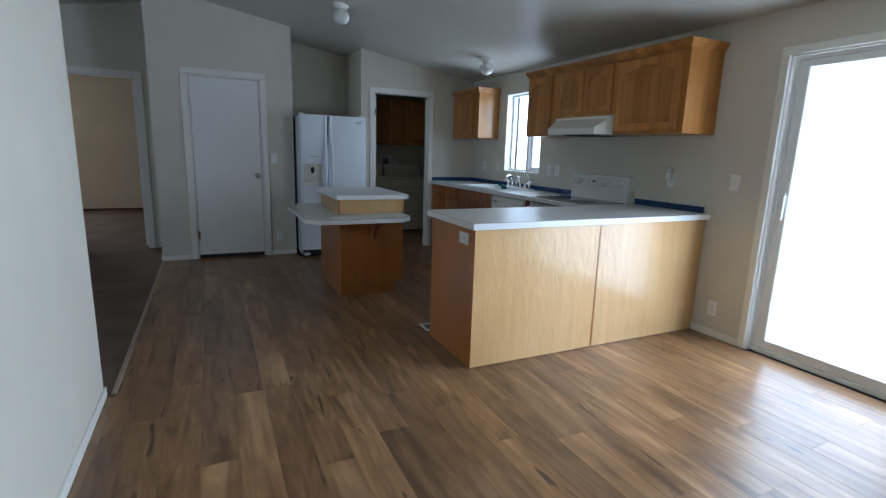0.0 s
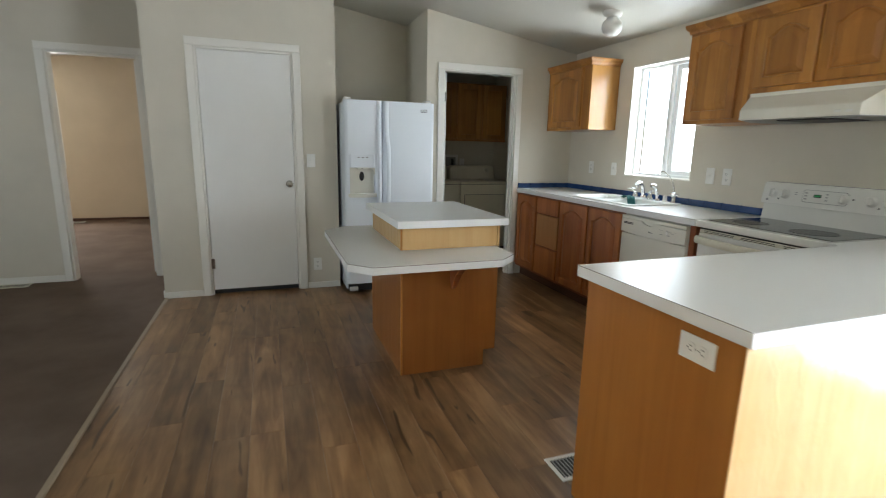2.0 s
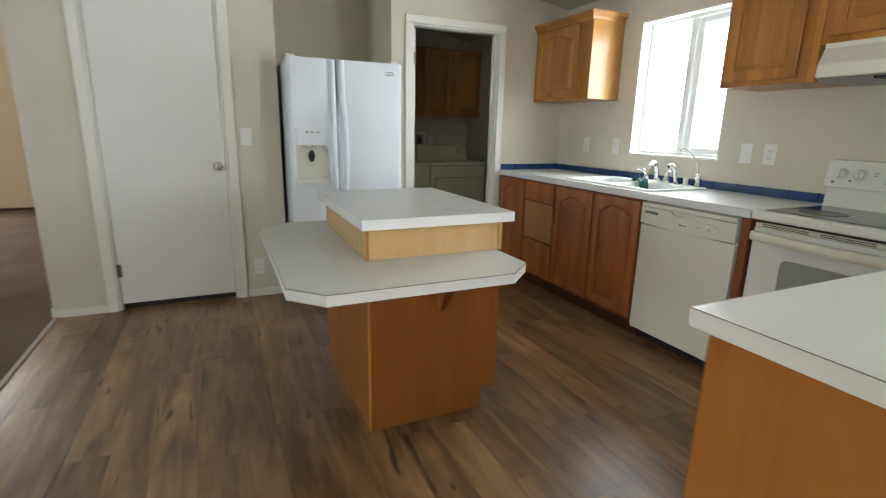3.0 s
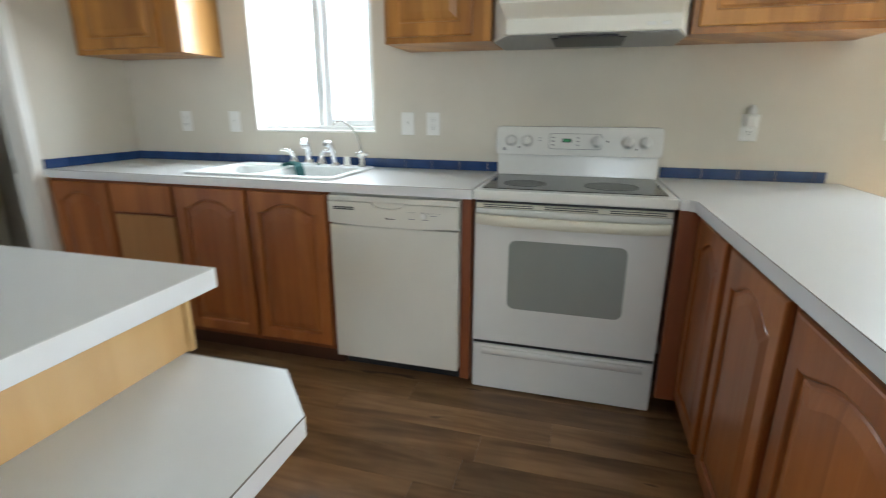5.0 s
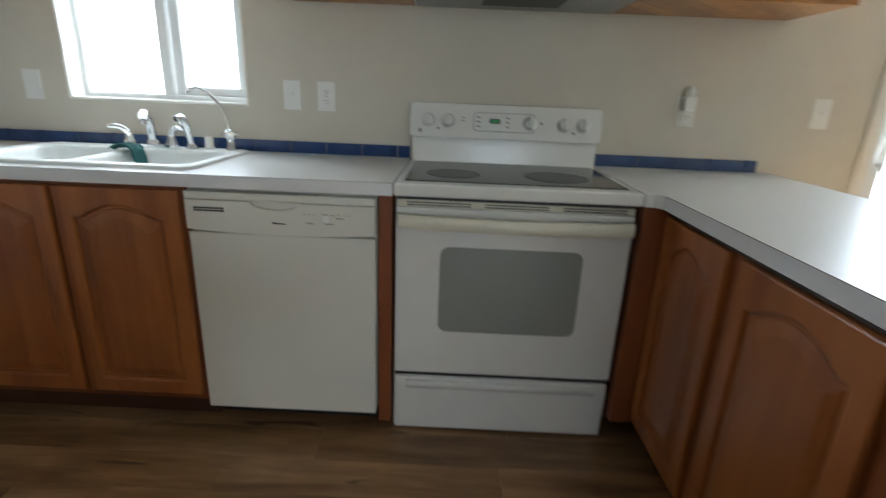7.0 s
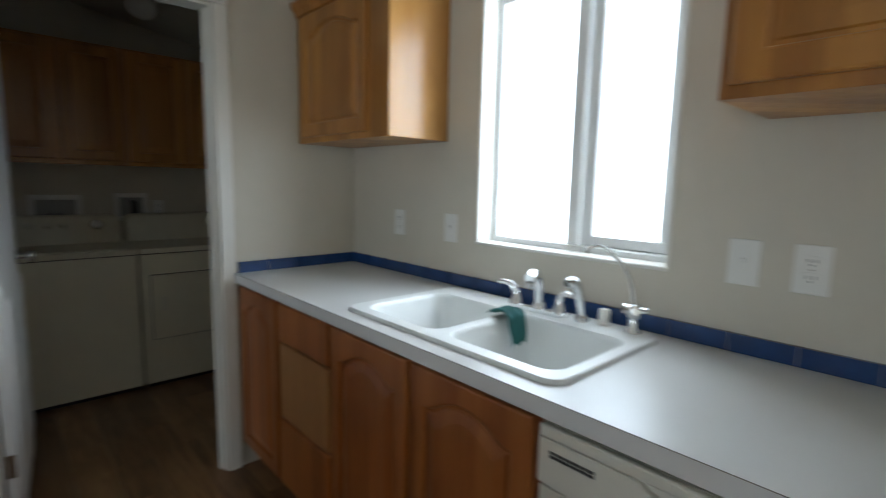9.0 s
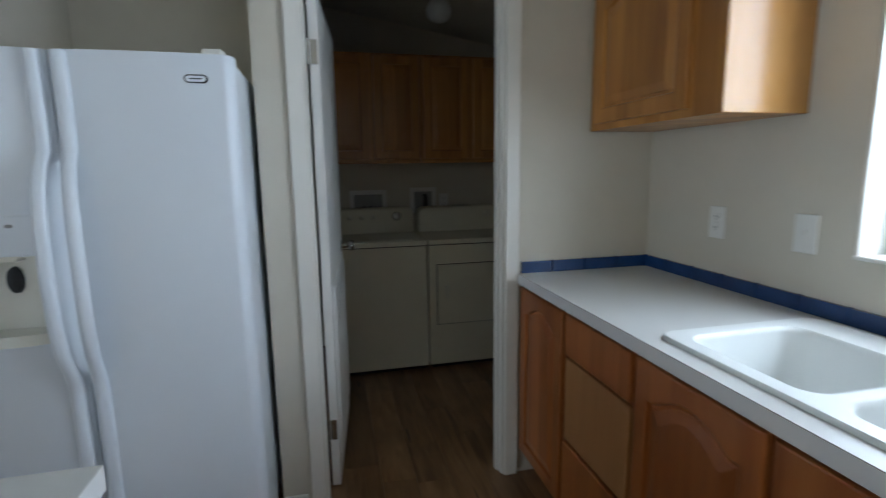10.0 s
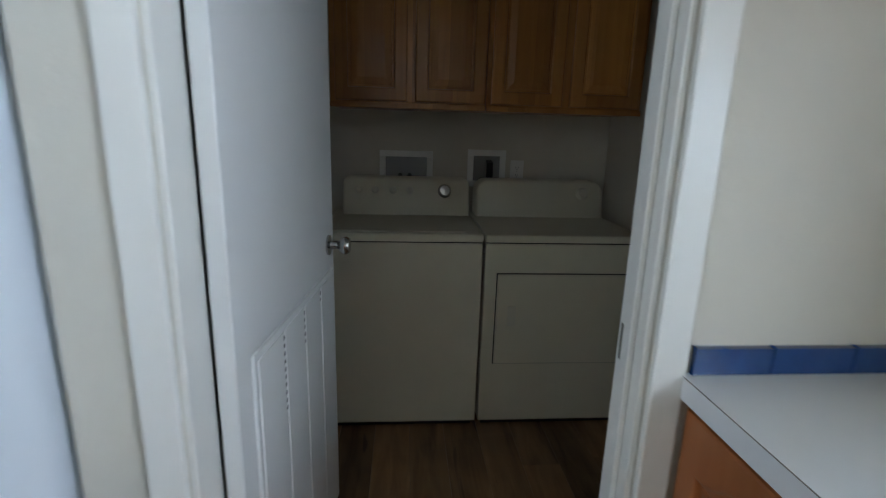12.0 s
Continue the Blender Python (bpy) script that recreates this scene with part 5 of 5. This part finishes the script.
wall_plate("wall_outlet", EW(2.215, 0.218), "white outlet low on the wall by the patio door", "outlet", OUT)
wall_plate("wall_switch", NW(0.452, 1.172), "white toggle switch plate beside the pantry door", "switch", OUT)
wall_plate("wall_outlet", NW(0.48, 0.228), "white outlet low on the wall beside the refrigerator", "outlet", OUT)
wall_plate("wall_outlet", Matrix.Translation((PEN_W, 2.505, 0.802)) @ FACE_WEST @ Matrix.Rotation(radians(90), 4, "Y"), "white outlet turned sideways on the peninsula end", "outlet", OUT)
fresh = thing("plug_in_freshener", (EAST - 0.04, 2.735, 1.165), "clear and white plug-in air freshener on an outlet", "air freshener")
part("plug_body", box((EAST - 0.045, 2.705, 1.150), (EAST - 0.0085, 2.750, 1.205), 0.010, 3), PLATE, fresh)
part("bottle", lathe([(0.016, 0), (0.019, 0.006), (0.019, 0.024), (0.010, 0.034), (0.010, 0.040), (0.0, 0.041)], Matrix.Translation((EAST - 0.030, 2.728, 1.2055)), 16), OPAL, fresh, "pale refill bottle", True)

# ---- ceiling lamps ----
def globe_lamp(x, y):
    z = ceil_z(x)
    lamp = thing("ceiling_lamp", (x, y, z), "unlit white opal globe ceiling lamp", "ceiling lamp", "globe ceiling lamps")
    part("canopy", lathe([(0.072, 0.012), (0.072, -0.012), (0.060, -0.030), (0.048, -0.036), (0.0, -0.036)], Matrix.Translation((x, y, z)), 24), PLATE, lamp, "white round base", True)
    part("globe", lathe([(0.042, -0.036), (0.046, -0.048), (0.066, -0.066), (0.076, -0.090), (0.078, -0.108), (0.070, -0.138), (0.050, -0.160), (0.024, -0.172), (0.0, -0.175)], Matrix.Translation((x, y, z)), 28), OPAL, lamp, "white opal glass globe", True)


globe_lamp(2.64, 4.96)
globe_lamp(0.945, 4.78)
globe_lamp(2.45, 7.25)

# ---- floor registers ----
def register(x0, x1, y0, y1, z, mat, label):
    ob = thing("floor_register", ((x0 + x1) / 2, (y0 + y1) / 2, z), label, "floor vent", "floor registers")
    e = 0.018
    for a, b in (((x0, y0, z), (x1, y0 + e, z + 0.005)), ((x0, y1 - e, z), (x1, y1, z + 0.005)), ((x0, y0 + e, z), (x0 + e, y1 - e, z + 0.005)), ((x1 - e, y0 + e, z), (x1, y1 - e, z + 0.005))):
        part("frame", box(a, b, 0.0015), mat, ob)
    part("duct", box((x0 + e, y0 + e, z), (x1 - e, y1 - e, z + 0.001)), SLOT, ob, "dark duct")
    n = int((x1 - x0 - 2 * e) / 0.017)
    for i in range(n):
        x = x0 + e + 0.008 + i * 0.017
        part("slat", box((x, y0 + e, z + 0.0012), (x + 0.004, y1 - e, z + 0.0045)), HOOD_UNDER if mat is PLATE else mat, ob)


register(1.142, 1.40, 3.055, 3.205, 0.0005, PLATE, "white floor register set in the plank floor")
register(-2.28, -2.0, 6.80, 6.93, 0.0065, CREAM, "pale floor register in the carpet by the wall")
register(-3.02, -2.74, 10.80, 10.93, 0.0065, PLATE, "white floor register in the bedroom carpet")

# ---- laundry ----
LF = 7.36
MACH = "laundry machines"


def machine(name, x0, x1, label, dryer):
    ob = thing(name, ((x0 + x1) / 2, LF + 0.31, 0), label, "dryer" if dryer else "washing machine", MACH)
    part("body", box((x0 + 0.002, LF, 0.025), (x1 - 0.002, LF + 0.60, 0.853), 0.005, 2), WARM_LIT_ENAMEL, ob)
    part("base_gap", box((x0 + 0.02, LF + 0.02, 0.0), (x1 - 0.02, LF + 0.58, 0.0245)), BLACK, ob)
    part("top", box((x0, LF - 0.006, 0.858), (x1, LF + 0.60, 0.892), 0.008, 3), WARM_LIT_ENAMEL, ob, "white enamel top")
    part("top_gap", box((x0 + 0.006, LF + 0.004, 0.8532), (x1 - 0.006, LF + 0.59, 0.8578)), BLACK, ob)
    c0, c1 = (x0 + 0.022, x1 - 0.006) if dryer else (x0 + 0.050, x1 - 0.006)
    curve = 0.060 if dryer else 0.030
    loops = []
    for y_low, y_top, e in ((0.60, 0.60, 0.0), (0.455, 0.500, 0.0), (0.446, 0.491, 0.004), (0.441, 0.486, 0.014)):
        loop = [(c0 + e, 0.8925), (c1 - e, 0.8925)]
        for cx, a0 in ((c1 - curve, 0), (c0 + curve, 90)):
            loop += [(cx + (curve - e) * math.cos(radians(a0 + 15 * k)), 1.072 - curve + (curve - e) * math.sin(radians(a0 + 15 * k))) for k in range(7)]
        loops.append([(x, LF + y_low + (y_top - y_low) * (z - 0.8925) / 0.18, z) for x, z in loop])
    con = part("console", rings_mesh(loops), WARM_LIT_ENAMEL, ob, "sloped white control console", True)
    tilt = Matrix.Rotation(radians(90 - 16.5), 4, "X")
    spots = ((0.83, 0.032),) if dryer else ((0.12, 0.018), (0.25, 0.018), (0.39, 0.018), (0.525, 0.018), (0.80, 0.034))
    for u, r in spots:
        p = Vector((c0 + u * (c1 - c0), LF + 0.4705, 1.012))
        part("knob", lathe([(r, 0), (r, 0.004), (r * 0.8, 0.010), (r * 0.7, 0.026), (0.0, 0.028)], Matrix.Translation(p) @ tilt, 20), NICKEL if r > 0.03 and not dryer else CREAM, con, "round control knob", True)
    if dryer:
        d0, d1, e0, e1 = x0 + 0.058, x1 - 0.066, 0.312, 0.722
        part("door_gap", box((d0 - 0.004, LF - 0.001, e0 - 0.004), (d1 + 0.004, LF + 0.002, e1 + 0.004)), SLOT, ob)
        dd = part("door", box((d0, LF - 0.010, e0), (d1, LF - 0.0012, e1), 0.004, 2), WARM_LIT_ENAMEL, ob, "white square dryer door")
        part("finger_pull", box((d0 + 0.05, LF - 0.0125, 0.49), (d0 + 0.085, LF - 0.0095, 0.58), 0.001), CREAM, dd)
    else:
        part("lid", box((x0 + 0.06, LF + 0.03, 0.8925), (x1 - 0.06, LF + 0.42, 0.898), 0.003, 2), WARM_LIT_ENAMEL, ob, "white top lid")
    return ob


machine("washing_machine", 1.692, 2.373, "white top-loading washing machine", False)
machine("clothes_dryer", 2.381, 3.064, "white front-loading clothes dryer", True)
LAU = "laundry wall cabinets"
for x0, x1, w in ((1.715, 2.398, 0.312), (2.402, 3.118, 0.322)):
    cab = thing("laundry_wall_cabinet", ((x0 + x1) / 2, 7.82, 1.40), "maple laundry wall cabinet with two square panel doors", "cabinet", LAU)
    part("body", box((x0, 7.66, 1.40), (x1, LAUNDRY_BACK - 0.002, 2.12), 0.001), OAK, cab)
    part("light_rail", box((x0, 7.645, 1.395), (x1, 7.6595, 1.418), 0.002), OAK, cab)
    for k in range(2):
        cabinet_door(cab, Matrix.Translation((x0 + 0.022 + k * (w + 0.036), 7.66, 1.425)), w, 0.68, 0.0)


def supply_box(x0, x1, z0, z1, taps, label):
    ob = thing("laundry_supply_box", ((x0 + x1) / 2, LAUNDRY_BACK, z0), label, "outlet box", "laundry supply boxes")
    y = LAUNDRY_BACK - 0.0005
    e = 0.032
    for a, b in (((x0, y - 0.008, z0), (x1, y, z0 + e)), ((x0, y - 0.008, z1 - e), (x1, y, z1)), ((x0, y - 0.008, z0 + e), (x0 + e, y, z1 - e)), ((x1 - e, y - 0.008, z0 + e), (x1, y, z1 - e))):
        part("frame", box(a, b, 0.002), PLATE, ob)
    # Frame is too shallow to shade the box, so its inside is grey.
    part("box_back", box((x0 + e, y - 0.003, z0 + e), (x1 - e, y, z1 - e)), HOOD_UNDER, ob, "box interior, recess shade put into its grey")
    for i in range(2):
        x = (x0 + x1) / 2 - 0.032 + i * 0.05 if taps else (x0 + x1) / 2 + 0.006 + i * 0.014
        part("valve" if taps else "cord", tube([(x, y - 0.003, z0 + e + (0.022 if taps else 0.10)), (x, y - 0.03, z0 + e + (0.02 if taps else 0.095)), (x, y - 0.034, z0 - 0.02)], 0.011, 8), BLACK, ob, "dark hose valve" if taps else "black cord", True)


supply_box(1.912, 2.190, 1.02, 1.200, True, "white recessed washer valve box with two hoses")
supply_box(2.373, 2.577, 1.02, 1.214, False, "white recessed dryer outlet box with cord")
wall_plate("wall_outlet", Matrix.Translation((2.640, LAUNDRY_BACK, 1.105)), "white outlet on the laundry wall", "outlet", OUT)

# ---- floor planks, each a piece ----
PW = 0.152
rng = random.Random(7)
shared = {}


def plank_mesh(w, l):
    key = (round(w, 3), round(l, 2))
    if key not in shared:
        bm = box((0, 0, -0.006), (w - 0.0007, l - 0.0007, 0.0), 0.0006)
        me = bpy.data.meshes.new("plank")
        bm.to_mesh(me)
        bm.free()
        me.materials.append(PLANK)
        shared[key] = me
    return shared[key]


x = 2.073 - 19 * PW + 0.002
while x < EAST - 0.01:
    left = max(x, RIDGE + 0.010)
    w = min(x + PW, EAST) - left
    end = LAUNDRY_BACK if x + w > 1.60 else (NORTH + 0.08 if x < 0.66 else 6.85)
    y = SOUTH - 0.02 - rng.choice((0.0, 0.30, 0.48, 0.71, 0.92))
    while y < end:
        length = 1.22 if rng.random() < 0.8 else 0.90
        a, b = max(y, SOUTH), round(min(y + length, end), 3)
        if b - a > 0.02:
            ob = new("plank", plank_mesh(w, b - a))
            ob.parent = floor
            ob.location = (left, a, 0)
        y += length
    x += PW
for a, b in ((SOUTH, -1.35), (-1.35, -0.13), (-0.13, 1.09), (1.09, 2.31), (2.31, 2.77)):
    ob = new("plank", plank_mesh(RIDGE + 0.0095 - DIVIDER - 0.002, b - a))
    ob.parent = floor
    ob.location = (DIVIDER + 0.002, a, 0)
